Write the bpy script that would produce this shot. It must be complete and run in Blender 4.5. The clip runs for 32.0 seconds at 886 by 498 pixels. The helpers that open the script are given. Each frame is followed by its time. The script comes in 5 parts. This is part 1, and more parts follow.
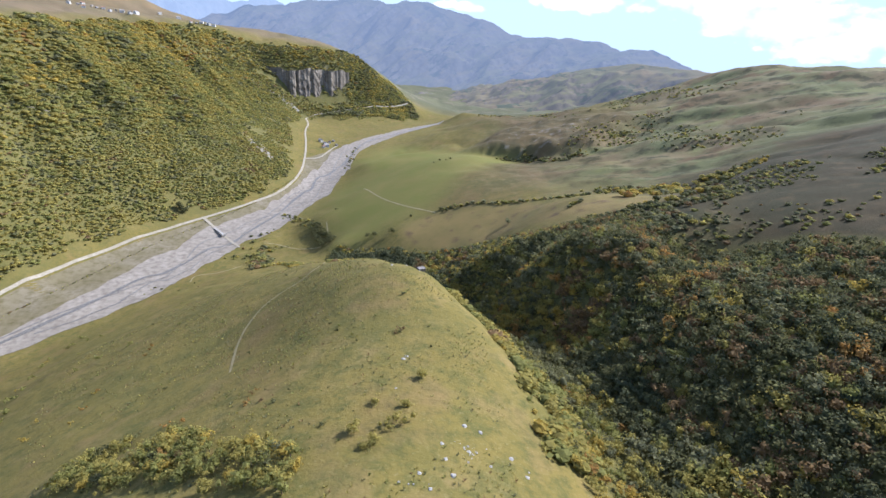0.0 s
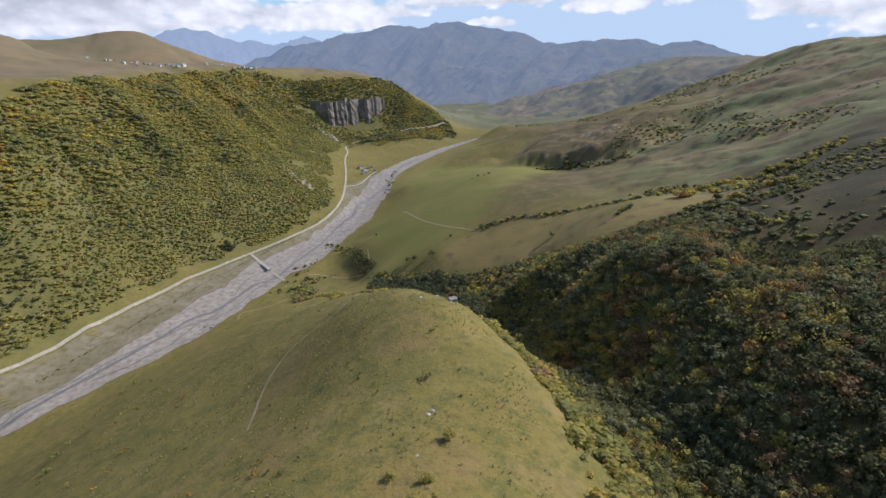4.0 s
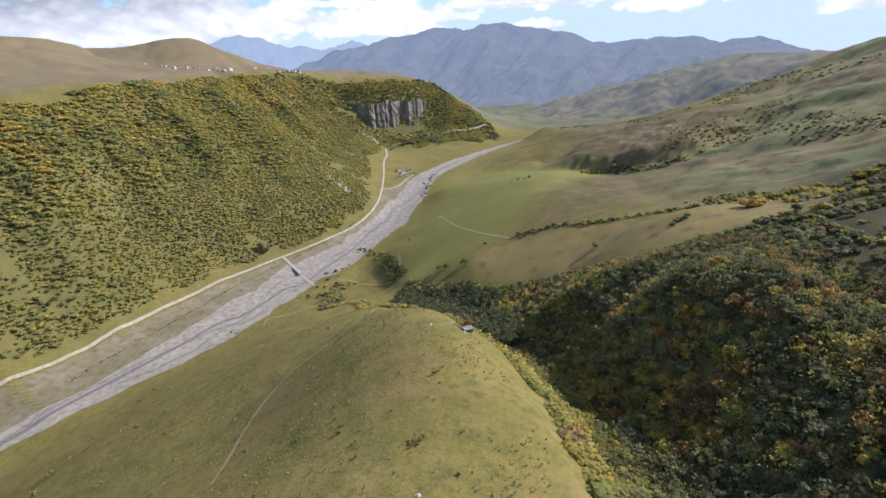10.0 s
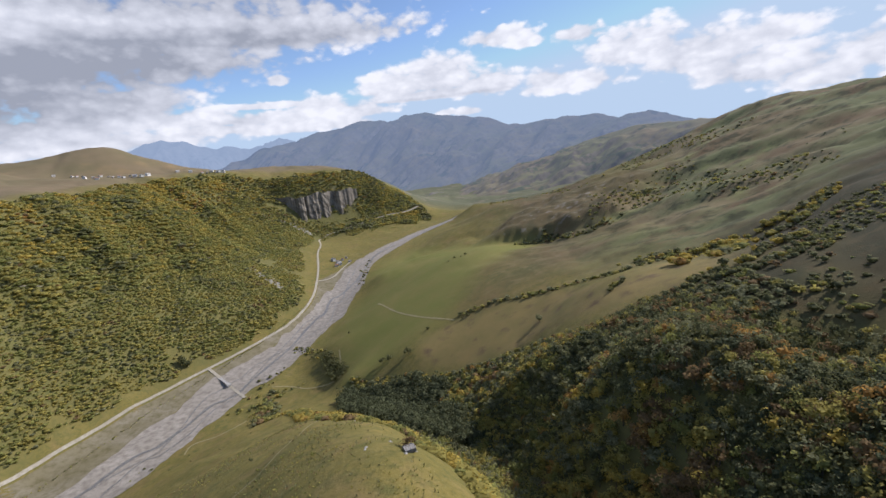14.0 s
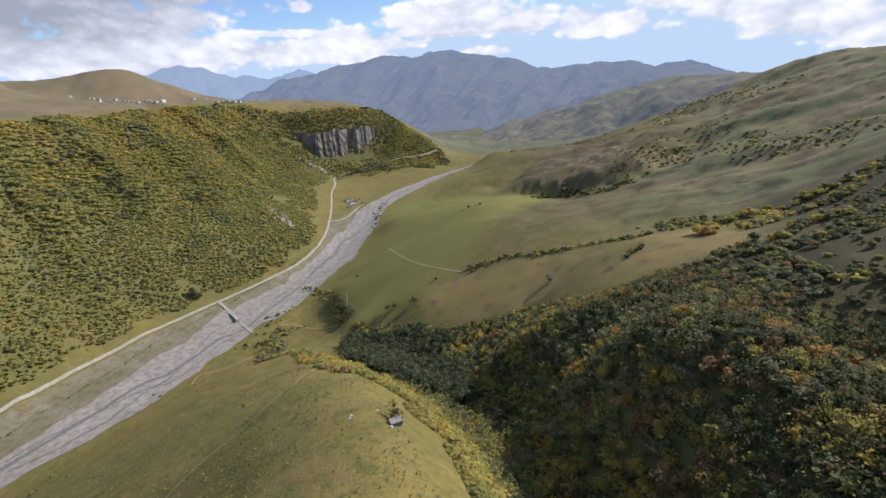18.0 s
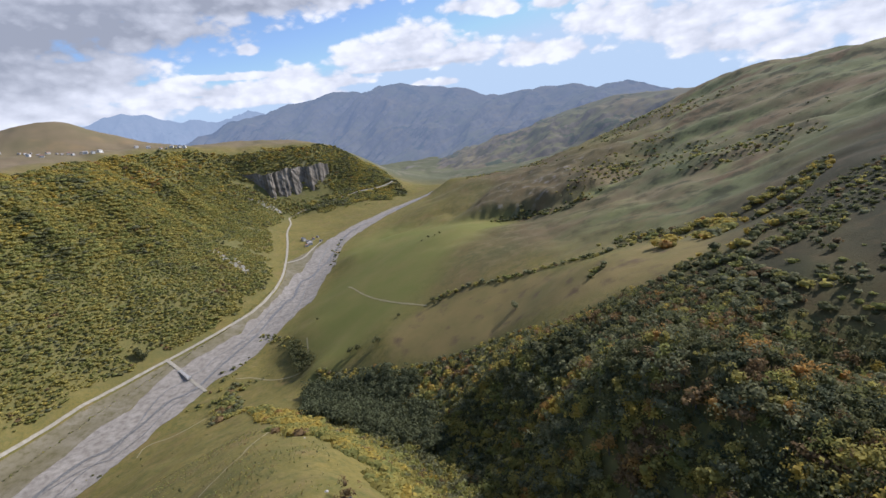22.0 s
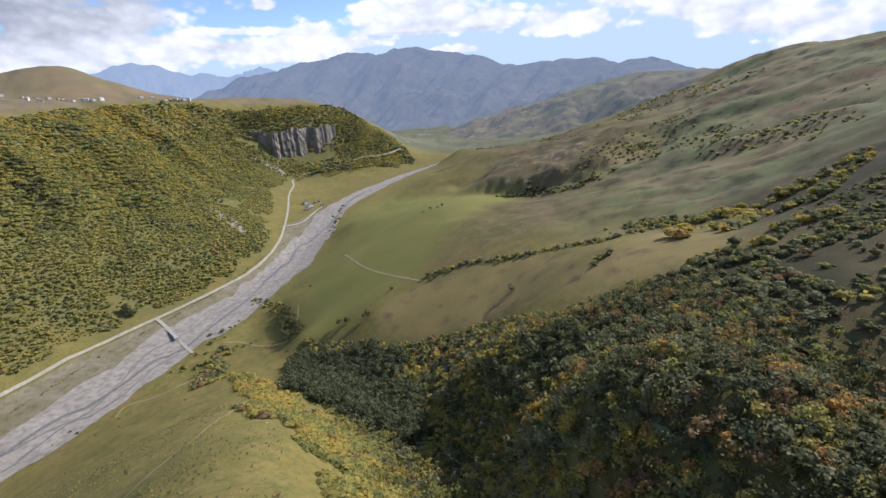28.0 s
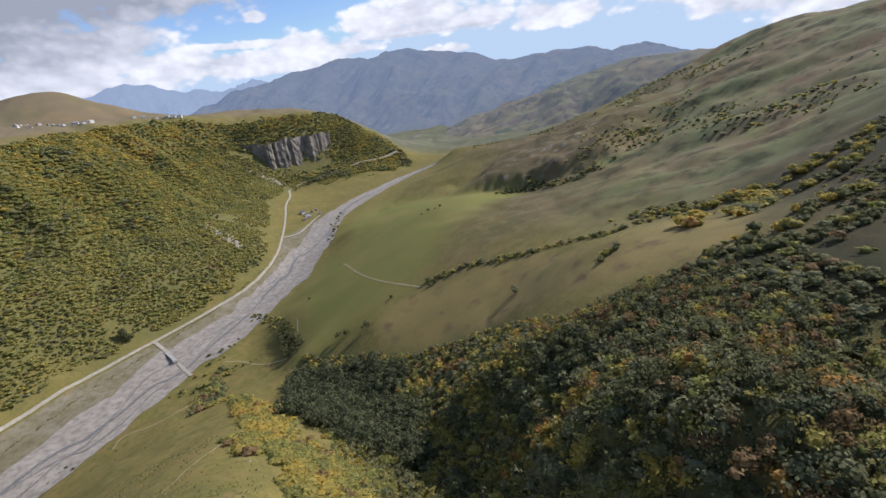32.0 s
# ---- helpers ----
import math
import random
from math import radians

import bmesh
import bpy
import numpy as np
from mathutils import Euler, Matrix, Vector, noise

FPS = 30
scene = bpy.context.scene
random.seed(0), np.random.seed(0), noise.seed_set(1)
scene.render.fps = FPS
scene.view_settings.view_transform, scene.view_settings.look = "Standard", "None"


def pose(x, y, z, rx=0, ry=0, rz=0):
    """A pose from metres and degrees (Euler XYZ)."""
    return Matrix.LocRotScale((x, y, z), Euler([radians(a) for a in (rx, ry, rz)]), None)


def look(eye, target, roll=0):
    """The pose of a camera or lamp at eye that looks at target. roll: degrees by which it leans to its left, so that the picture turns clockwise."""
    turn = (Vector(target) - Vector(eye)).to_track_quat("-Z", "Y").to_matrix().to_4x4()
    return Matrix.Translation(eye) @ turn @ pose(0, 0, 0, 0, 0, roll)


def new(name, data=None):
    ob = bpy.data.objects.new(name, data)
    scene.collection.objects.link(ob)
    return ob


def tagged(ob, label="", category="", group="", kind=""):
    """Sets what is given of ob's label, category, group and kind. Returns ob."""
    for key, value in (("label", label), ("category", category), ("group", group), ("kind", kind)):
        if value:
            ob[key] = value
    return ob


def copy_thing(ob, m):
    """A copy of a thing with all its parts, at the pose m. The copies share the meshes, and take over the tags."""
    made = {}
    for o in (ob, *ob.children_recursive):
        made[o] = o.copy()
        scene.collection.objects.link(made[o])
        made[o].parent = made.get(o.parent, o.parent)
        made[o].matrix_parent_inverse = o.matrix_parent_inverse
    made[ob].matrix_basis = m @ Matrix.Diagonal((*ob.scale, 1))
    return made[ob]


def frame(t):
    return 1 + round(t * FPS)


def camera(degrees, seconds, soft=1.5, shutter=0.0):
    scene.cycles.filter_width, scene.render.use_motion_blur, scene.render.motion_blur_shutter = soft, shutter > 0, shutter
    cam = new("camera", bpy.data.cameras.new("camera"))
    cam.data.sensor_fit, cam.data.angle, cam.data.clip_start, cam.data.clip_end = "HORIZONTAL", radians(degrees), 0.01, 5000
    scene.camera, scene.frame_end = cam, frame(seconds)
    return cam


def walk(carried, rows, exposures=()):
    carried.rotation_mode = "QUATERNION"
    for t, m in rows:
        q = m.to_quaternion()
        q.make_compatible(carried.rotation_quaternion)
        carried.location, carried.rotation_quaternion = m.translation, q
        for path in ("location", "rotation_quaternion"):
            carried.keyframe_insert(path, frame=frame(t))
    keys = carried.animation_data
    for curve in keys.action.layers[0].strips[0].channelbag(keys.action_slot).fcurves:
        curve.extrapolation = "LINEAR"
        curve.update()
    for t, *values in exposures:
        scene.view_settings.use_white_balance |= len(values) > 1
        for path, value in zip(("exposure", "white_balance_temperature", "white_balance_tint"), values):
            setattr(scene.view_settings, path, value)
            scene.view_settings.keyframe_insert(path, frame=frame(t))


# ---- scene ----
cam = camera(87.43, 32.0)
PATH = [
    (0.0, -0.21, -0.79, 292.31, 67.46, -4.71, 0.59),
    (0.5, 0.23, 0.91, 293.37, 71.23, -4.92, -0.26),
    (1.0, 0.91, 2.13, 294.49, 75.41, -6.00, 0.97),
    (1.5, 2.34, 6.71, 293.16, 76.20, -3.28, 2.95),
    (2.0, 3.02, 9.51, 292.75, 75.80, -0.80, 4.82),
    (2.5, 4.96, 13.22, 291.87, 73.68, -0.57, 4.72),
    (3.0, 6.83, 17.17, 290.69, 70.91, 4.29, 2.90),
    (3.5, 8.26, 21.49, 289.41, 69.13, 1.90, 4.64),
    (5.5, 12.26, 34.10, 286.48, 72.92, 1.13, 4.83),
    (6.0, 12.80, 37.60, 285.45, 75.27, -0.01, 7.43),
    (6.5, 14.29, 40.94, 284.95, 77.36, -0.83, 9.25),
    (7.0, 15.35, 43.57, 284.37, 77.58, 0.78, 8.74),
    (7.5, 15.81, 47.66, 283.79, 76.70, -1.00, 8.90),
    (8.0, 16.57, 50.27, 283.91, 76.03, 1.76, 8.41),
    (8.5, 17.04, 54.19, 282.96, 75.98, -1.23, 8.59),
    (9.0, 17.66, 56.81, 283.19, 74.20, -1.50, 7.12),
    (9.5, 18.07, 60.56, 282.44, 71.81, -1.34, 7.78),
    (10.0, 18.35, 64.73, 281.67, 69.83, 2.32, 10.04),
    (10.5, 18.98, 66.75, 282.16, 70.85, 3.10, 10.41),
    (11.0, 19.50, 69.28, 282.76, 72.86, 7.24, 5.35),
    (11.5, 19.84, 72.79, 282.08, 74.43, 3.38, 3.80),
    (12.0, 19.79, 76.23, 281.81, 74.80, 2.84, 3.03),
    (12.5, 20.72, 78.66, 282.14, 76.35, 6.73, 3.72),
    (13.0, 21.67, 81.22, 282.11, 79.20, 6.10, 4.97),
    (13.5, 21.66, 84.37, 282.28, 80.19, 4.05, 4.38),
    (14.0, 22.35, 87.96, 281.56, 78.99, 6.54, 1.59),
    (14.5, 22.68, 90.55, 282.14, 75.92, 2.86, 2.91),
    (16.5, 24.97, 100.65, 282.87, 73.88, 4.00, 2.82),
    (17.0, 25.69, 102.16, 283.44, 72.67, 4.12, 4.13),
    (17.5, 26.40, 105.50, 282.93, 72.28, 4.46, 5.60),
    (18.0, 26.99, 107.10, 283.68, 72.40, 3.44, 4.39),
    (18.5, 27.77, 110.35, 282.99, 74.08, 2.64, 1.74),
    (19.0, 28.11, 113.31, 282.48, 75.16, 1.50, 1.37),
    (19.5, 29.16, 115.04, 282.98, 75.31, 1.81, 3.11),
    (20.0, 30.13, 116.16, 283.38, 75.72, 2.01, 4.25),
    (20.5, 30.55, 119.61, 282.87, 75.15, 7.40, 1.62),
    (21.0, 31.58, 122.07, 282.76, 75.15, 6.88, 0.84),
    (21.5, 31.92, 124.08, 282.65, 75.20, 5.59, -0.05),
    (22.0, 32.62, 126.95, 281.99, 75.39, 6.95, -1.10),
    (22.5, 33.26, 128.52, 282.29, 74.53, 6.49, -0.95),
    (23.0, 33.86, 131.11, 282.03, 72.79, 4.38, -0.47),
    (23.5, 34.57, 132.99, 281.76, 72.95, 5.72, -1.26),
    (24.0, 35.32, 135.38, 281.33, 73.01, 4.25, -0.85),
    (24.5, 35.89, 137.54, 281.05, 72.83, 2.59, -1.38),
    (25.0, 35.73, 140.78, 279.79, 72.52, -0.59, -3.16),
    (25.5, 37.24, 142.25, 280.13, 71.17, 0.21, -4.33),
    (26.0, 37.46, 144.75, 279.71, 69.98, -0.02, -0.92),
    (26.5, 39.67, 145.52, 280.54, 71.30, 2.21, 4.40),
    (28.5, 42.55, 157.43, 276.00, 71.97, 4.06, 0.03),
    (29.0, 42.74, 160.60, 275.09, 71.95, 5.06, 2.09),
    (29.5, 43.91, 163.10, 274.98, 72.57, 5.27, 4.07),
    (30.0, 44.31, 166.52, 273.77, 73.73, 5.71, 3.82),
    (30.5, 45.97, 168.63, 274.13, 73.44, 3.60, 0.03),
    (31.0, 47.38, 170.75, 274.34, 75.11, 2.14, -2.67),
    (31.5, 48.39, 173.17, 273.97, 73.74, 8.69, -3.82),
    (32.0, 49.39, 175.85, 273.28, 71.92, 7.51, 0.18),
]
# stops, kelvin, tint
EXPOSURES = [(0.0, 0.92, 5700, 15), (1.0, 0.38, 5850, 15), (2.0, 0.22, 5850, 15), (6.0, 0.42, 6050, 15), (7.0, 0.27, 6050, 15), (8.0, 0.24, 6100, 15), (9.0, 0.22, 6050, 15), (10.0, 0.66, 6000, 15), (11.0, 0.52, 6050, 15), (12.0, 0.34, 6050, 15), (13.0, 0.23, 6100, 15), (14.0, 0.27, 6100, 15), (17.0, 0.42, 6050, 15), (19.0, 0.32, 6000, 15), (20.0, 0.28, 5950, 15), (23.0, 0.36, 5900, 15), (26.0, 0.42, 5900, 15), (29.0, 0.52, 5950, 15), (32.0, 0.33, 6000, 15)]
walk(cam, [(row[0], pose(*row[1:])) for row in PATH], EXPOSURES)

# ---- world, sun, exposure ----
SUN_AZ, SUN_EL = radians(62), radians(39)      # azimuth from +y towards +x

sun_data = bpy.data.lights.new("sun", "SUN")
sun_data.energy, sun_data.angle, sun_data.color = 4.0, radians(0.53), (1.0, 0.94, 0.84)
sun = new("sun", sun_data)
sun.matrix_world = look((900, 1100, 1300), (900 - math.sin(SUN_AZ) * math.cos(SUN_EL) * 100, 1100 - math.cos(SUN_AZ) * math.cos(SUN_EL) * 100, 1300 - math.sin(SUN_EL) * 100))

# cloud masses: azimuth, height above the horizon, half width, half height (radians), shade of the base
CLOUDS = [
    (-0.72, 0.235, 0.300, 0.075, 1.0), (-0.43, 0.268, 0.290, 0.042, 0.75), (-0.95, 0.20, 0.30, 0.12, 1.0), (-0.60, 0.40, 0.60, 0.12, 0.9),
    (-0.626, 0.138, 0.115, 0.042, 0.3), (-0.565, 0.152, 0.070, 0.036, 0.1), (-0.690, 0.112, 0.085, 0.024, 0.5), (-0.82, 0.115, 0.10, 0.022, 0.6),
    (-0.390, 0.114, 0.120, 0.014, 0.2), (-0.460, 0.100, 0.109, 0.013, 0.2), (-0.265, 0.120, 0.060, 0.026, 0.2), (-0.19, 0.112, 0.07, 0.014, 0.2), (-0.36, 0.138, 0.10, 0.007, 0.1),
    (-0.109, 0.152, 0.066, 0.028, 0.35), (-0.017, 0.160, 0.074, 0.040, 0.35), (0.082, 0.136, 0.058, 0.027, 0.35), (-0.021, 0.130, 0.150, 0.011, 0.6),
    (0.243, 0.115, 0.088, 0.020, 0.15), (0.200, 0.128, 0.040, 0.020, 0.1), (0.109, 0.219, 0.060, 0.018, 0.2), (0.16, 0.205, 0.03, 0.012, 0.1), (0.037, 0.089, 0.026, 0.009, 0.1), (-0.01, 0.092, 0.02, 0.006, 0.1), (-0.335, 0.181, 0.020, 0.010, 0.1),
    (0.264, 0.202, 0.040, 0.017, 0.1), (0.368, 0.158, 0.085, 0.036, 0.25), (0.472, 0.128, 0.085, 0.040, 0.35), (0.567, 0.090, 0.100, 0.034, 0.35), (0.640, 0.060, 0.055, 0.022, 0.3),
    (-0.68, 0.088, 0.22, 0.020, 0.3), (-0.30, 0.094, 0.14, 0.014, 0.2), (-0.50, 0.120, 0.10, 0.020, 0.2), (0.715, 0.085, 0.062, 0.034, 0.2), (0.760, 0.052, 0.045, 0.018, 0.2), (0.581, 0.140, 0.052, 0.021, 0.1), (0.83, 0.11, 0.10, 0.05, 0.3),
]


def make_world():
    world = bpy.data.worlds.new("sky")
    scene.world = world
    world.use_nodes = True
    nt = world.node_tree
    nt.nodes.clear()
    N, L = nt.nodes.new, nt.links.new

    def op(kind, a, b=None, c=None, clamp=False):
        n = N("ShaderNodeMath")
        n.operation, n.use_clamp = kind, clamp
        for k, v in enumerate((a, b, c)):
            if v is None:
                continue
            if isinstance(v, (int, float)):
                n.inputs[k].default_value = v
            else:
                L(v, n.inputs[k])
        return n.outputs[0]

    sky = N("ShaderNodeTexSky")
    sky.sky_type, sky.sun_disc = "NISHITA", False
    sky.sun_elevation, sky.sun_rotation, sky.altitude, sky.air_density, sky.dust_density = SUN_EL, SUN_AZ, 1900, 1.0, 0.1
    coord = N("ShaderNodeTexCoord")
    sep = N("ShaderNodeSeparateXYZ")
    L(coord.outputs["Generated"], sep.inputs[0])
    az = op("ARCTAN2", sep.outputs[0], sep.outputs[1])
    el = op("ARCSINE", sep.outputs[2])
    flat = N("ShaderNodeCombineXYZ")
    L(az, flat.inputs[0])
    L(op("MULTIPLY", el, 1.7), flat.inputs[1])

    def field(scale, detail, rough, shift=(0.0, 0.0, 0.0)):
        m = N("ShaderNodeVectorMath")
        m.inputs[1].default_value = shift
        L(flat.outputs[0], m.inputs[0])
        n = N("ShaderNodeTexNoise")
        n.inputs["Scale"].default_value, n.inputs["Detail"].default_value, n.inputs["Roughness"].default_value = scale, detail, rough
        L(m.outputs[0], n.inputs["Vector"])
        return n

    big = field(9.0, 9.0, 0.56)
    fine = field(34.0, 6.0, 0.6, (3.0, 1.0, 0.0))
    warp = N("ShaderNodeVectorMath")
    warp.operation = "MULTIPLY_ADD"
    L(big.outputs["Color"], warp.inputs[0])
    warp.inputs[1].default_value = (0.06, 0.06, 0.06)
    L(flat.outputs[0], warp.inputs[2])

    def puffs(scale):
        p = N("ShaderNodeTexVoronoi")
        p.feature, p.inputs["Scale"].default_value, p.inputs["Smoothness"].default_value = "SMOOTH_F1", scale, 0.6
        L(warp.outputs[0], p.inputs["Vector"])
        return p.outputs["Distance"]

    puff, small = puffs(22.0), puffs(52.0)
    # cover from the listed masses, and a loose field overhead
    cover = low = None
    for a0, e0, w, h, shade in CLOUDS:
        dx = op("DIVIDE", op("SUBTRACT", az, a0), w * 1.12)
        dy = op("DIVIDE", op("SUBTRACT", el, e0), h * 1.15)
        flatter = op("MULTIPLY", dy, op("ADD", 1.0, op("MULTIPLY", op("LESS_THAN", dy, 0.0), 0.6)))
        d = op("SQRT", op("ADD", op("MULTIPLY", dx, dx), op("MULTIPLY", flatter, flatter)))
        m = op("SUBTRACT", 1.42 if shade > 0.7 else 1.3, d)
        cover = m if cover is None else op("SMOOTH_MAX", cover, m, 0.2)
        under = op("MULTIPLY", op("MULTIPLY", op("ADD", m, 0.25, clamp=True), 1.3 * shade), op("SUBTRACT", 0.75 if shade > 0.7 else 0.3, dy, clamp=True))
        low = under if low is None else op("SMOOTH_MAX", low, under, 0.15)
    wide = N("ShaderNodeTexNoise")
    wide.inputs["Scale"].default_value, wide.inputs["Detail"].default_value = 2.2, 3.0
    L(coord.outputs["Generated"], wide.inputs["Vector"])
    over = op("SUBTRACT", op("MULTIPLY", wide.outputs["Fac"], 2.6), 1.45)
    over = op("SUBTRACT", over, op("MULTIPLY", op("SUBTRACT", 0.62, el, clamp=True), 6.0))
    cover = op("MAXIMUM", op("MAXIMUM", cover, over), -1.2)
    lump = op("ADD", op("MULTIPLY", op("SUBTRACT", 0.45, puff), 0.9), op("MULTIPLY", op("SUBTRACT", 0.42, small), 0.5))
    lump = op("ADD", lump, op("MULTIPLY", op("SUBTRACT", big.outputs["Fac"], 0.5), 2.2))
    lump = op("ADD", lump, op("MULTIPLY", op("SUBTRACT", fine.outputs["Fac"], 0.5), 0.9))
    dens = op("ADD", op("MULTIPLY", cover, 1.15), lump)
    mask = N("ShaderNodeMapRange")
    mask.interpolation_type = "SMOOTHSTEP"
    mask.inputs["From Min"].default_value, mask.inputs["From Max"].default_value = -0.05, 0.55
    L(dens, mask.inputs["Value"])
    lit = N("ShaderNodeMapRange")
    lit.inputs["From Min"].default_value, lit.inputs["From Max"].default_value = -0.1, 1.15
    L(op("SUBTRACT", op("MULTIPLY", low, 1.0), op("MULTIPLY", lump, 0.62)), lit.inputs["Value"])
    tone = N("ShaderNodeValToRGB")
    tone.color_ramp.elements[0].color = (0.95, 0.955, 0.97, 1)
    tone.color_ramp.elements[1].position, tone.color_ramp.elements[1].color = 1.0, (0.36, 0.385, 0.44, 1)
    e = tone.color_ramp.elements.new(0.35)
    e.color = (0.72, 0.74, 0.785, 1)
    L(lit.outputs[0], tone.inputs["Fac"])
    b_sky, b_cloud, mix, out = N("ShaderNodeBackground"), N("ShaderNodeBackground"), N("ShaderNodeMixShader"), N("ShaderNodeOutputWorld")
    b_sky.inputs["Strength"].default_value = 0.125
    cap = N("ShaderNodeVectorMath")
    cap.operation = "MINIMUM"
    cap.inputs[1].default_value = (3.4, 4.3, 5.3)
    L(sky.outputs[0], cap.inputs[0])
    L(cap.outputs[0], b_sky.inputs["Color"])
    L(tone.outputs["Color"], b_cloud.inputs["Color"])
    b_cloud.inputs["Strength"].default_value = 0.82
    L(mask.outputs[0], mix.inputs["Fac"])
    L(b_sky.outputs[0], mix.inputs[1])
    L(b_cloud.outputs[0], mix.inputs[2])
    L(mix.outputs[0], out.inputs["Surface"])


make_world()


# ---- materials ----
def material(name, base, rough=0.9, vary=None, scale=0.2, detail=6.0, bump=0.0, bump_scale=1.0, island=0.0, second=None, second_scale=0.02, thin=0.0):
    """Base colour with grain at one scale and broad patches at another."""
    mat = bpy.data.materials.new(name)
    mat.use_nodes = True
    nt = mat.node_tree
    N, L = nt.nodes.new, nt.links.new
    bsdf = nt.nodes["Principled BSDF"]
    bsdf.inputs["Roughness"].default_value = rough
    bsdf.inputs["Specular IOR Level"].default_value = 0.25
    geo = N("ShaderNodeNewGeometry")
    colour = N("ShaderNodeRGB")
    colour.outputs[0].default_value = (*base, 1)
    out = colour.outputs[0]

    def blend(a, b, fac):
        m = N("ShaderNodeMix")
        m.data_type = "RGBA"
        L(fac, m.inputs["Factor"])
        L(a, m.inputs["A"])
        if isinstance(b, tuple):
            m.inputs["B"].default_value = (*b, 1)
        else:
            L(b, m.inputs["B"])
        return m.outputs["Result"]

    def grain(s, d, lo, hi):
        n = N("ShaderNodeTexNoise")
        n.inputs["Scale"].default_value, n.inputs["Detail"].default_value, n.inputs["Roughness"].default_value = s, d, 0.65
        L(geo.outputs["Position"], n.inputs["Vector"])
        r = N("ShaderNodeMapRange")
        r.inputs["From Min"].default_value, r.inputs["From Max"].default_value = lo, hi
        L(n.outputs["Fac"], r.inputs["Value"])
        return r.outputs[0]

    if second:
        out = blend(out, second, grain(second_scale, 5.0, 0.38, 0.62))
    if vary:
        out = blend(out, vary, grain(scale, detail, 0.4, 0.68))
    if island:
        r = N("ShaderNodeMapRange")
        r.inputs["To Min"].default_value, r.inputs["To Max"].default_value = 1 - island, 1 + island
        L(geo.outputs["Random Per Island"], r.inputs["Value"])
        h = N("ShaderNodeHueSaturation")
        L(r.outputs[0], h.inputs["Value"])
        L(out, h.inputs["Color"])
        out = h.outputs[0]
    L(out, bsdf.inputs["Base Color"])
    if bump:
        n = N("ShaderNodeTexNoise")
        n.inputs["Scale"].default_value, n.inputs["Detail"].default_value = bump_scale, 8.0
        L(geo.outputs["Position"], n.inputs["Vector"])
        b = N("ShaderNodeBump")
        b.inputs["Strength"].default_value, b.inputs["Distance"].default_value = 0.8, bump
        L(n.outputs["Fac"], b.inputs["Height"])
        L(b.outputs[0], bsdf.inputs["Normal"])
    if thin:
        tr, mx = N("ShaderNodeBsdfTranslucent"), N("ShaderNodeMixShader")
        L(out, tr.inputs["Color"])
        mx.inputs[0].default_value = thin
        L(bsdf.outputs[0], mx.inputs[1])
        L(tr.outputs[0], mx.inputs[2])
        L(mx.outputs[0], nt.nodes["Material Output"].inputs["Surface"])
    return mat


LEAVES = [
    material("leaf_green", (0.285, 0.28, 0.085), island=0.2, thin=0.5),
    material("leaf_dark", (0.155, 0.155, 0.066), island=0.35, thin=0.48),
    material("leaf_olive", (0.385, 0.33, 0.092), island=0.2, thin=0.5),
    material("leaf_gold", (0.46, 0.345, 0.075), island=0.2, thin=0.45),
    material("leaf_orange", (0.42, 0.25, 0.075), island=0.3, thin=0.45),
    material("leaf_grey", (0.24, 0.235, 0.12), island=0.3, thin=0.48),
    material("leaf_rust", (0.25, 0.165, 0.075), island=0.3, thin=0.4),
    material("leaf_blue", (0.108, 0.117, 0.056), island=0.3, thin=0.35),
]
BARK = material("bark", (0.09, 0.075, 0.06), vary=(0.16, 0.14, 0.12), scale=3.0)
GRAVEL = material("river_gravel", (0.30, 0.265, 0.22), vary=(0.20, 0.172, 0.14), scale=0.14, second=(0.36, 0.32, 0.27), second_scale=0.03, bump=0.3, bump_scale=0.6)
SILT = material("gravel_terrace", (0.20, 0.17, 0.10), vary=(0.13, 0.11, 0.05), scale=0.12, second=(0.26, 0.225, 0.16), second_scale=0.03, bump=0.25, bump_scale=0.5)
DUST = material("road_dust", (0.38, 0.335, 0.26), vary=(0.28, 0.25, 0.18), scale=0.3, second=(0.43, 0.385, 0.31), second_scale=0.05)
PATHSOIL = material("path_soil", (0.34, 0.285, 0.155), vary=(0.24, 0.20, 0.09), scale=0.5)
WATER = material("stream_water", (0.13, 0.125, 0.12), rough=0.3, vary=(0.25, 0.235, 0.21), scale=0.4)
ROCK = material("cliff_rock", (0.22, 0.19, 0.155), vary=(0.10, 0.085, 0.07), scale=0.06, second=(0.30, 0.26, 0.21), second_scale=0.03, bump=1.5, bump_scale=0.15)


# ---- plan of the land: ridge lines, banks and breaks of slope (x, y, z) ----
RIVER_L = [(-560, 200, -32), (-471, 370, -22), (-447, 420, -19), (-418, 549, -15), (-392, 694, -11), (-325, 843, 0), (-294, 952, 15), (-282, 1150, 41), (-242, 1314, 52), (-195, 1435, 58), (-103, 1589, 65), (-10, 1720, 71), (60, 1900, 80)]
RIVER_R = [(-530, 200, -33), (-444, 347, -24), (-423, 396, -22), (-366, 472, -18), (-349, 534, -16), (-299, 683, -12), (-256, 822, -2), (-228, 917, 9), (-211, 1066, 29), (-216, 1207, 46), (-180, 1324, 52), (-99, 1533, 62), (-10, 1690, 70)]
ROAD = [(-640, 200, -18), (-521, 413, -12), (-499, 519, -9), (-455, 656, -5), (-413, 733, -1), (-357, 822, 6), (-313, 904, 15), (-303, 1006, 29), (-325, 1116, 43), (-355, 1231, 54), (-391, 1346, 67), (-403, 1436, 72), (-456, 1566, 74)]
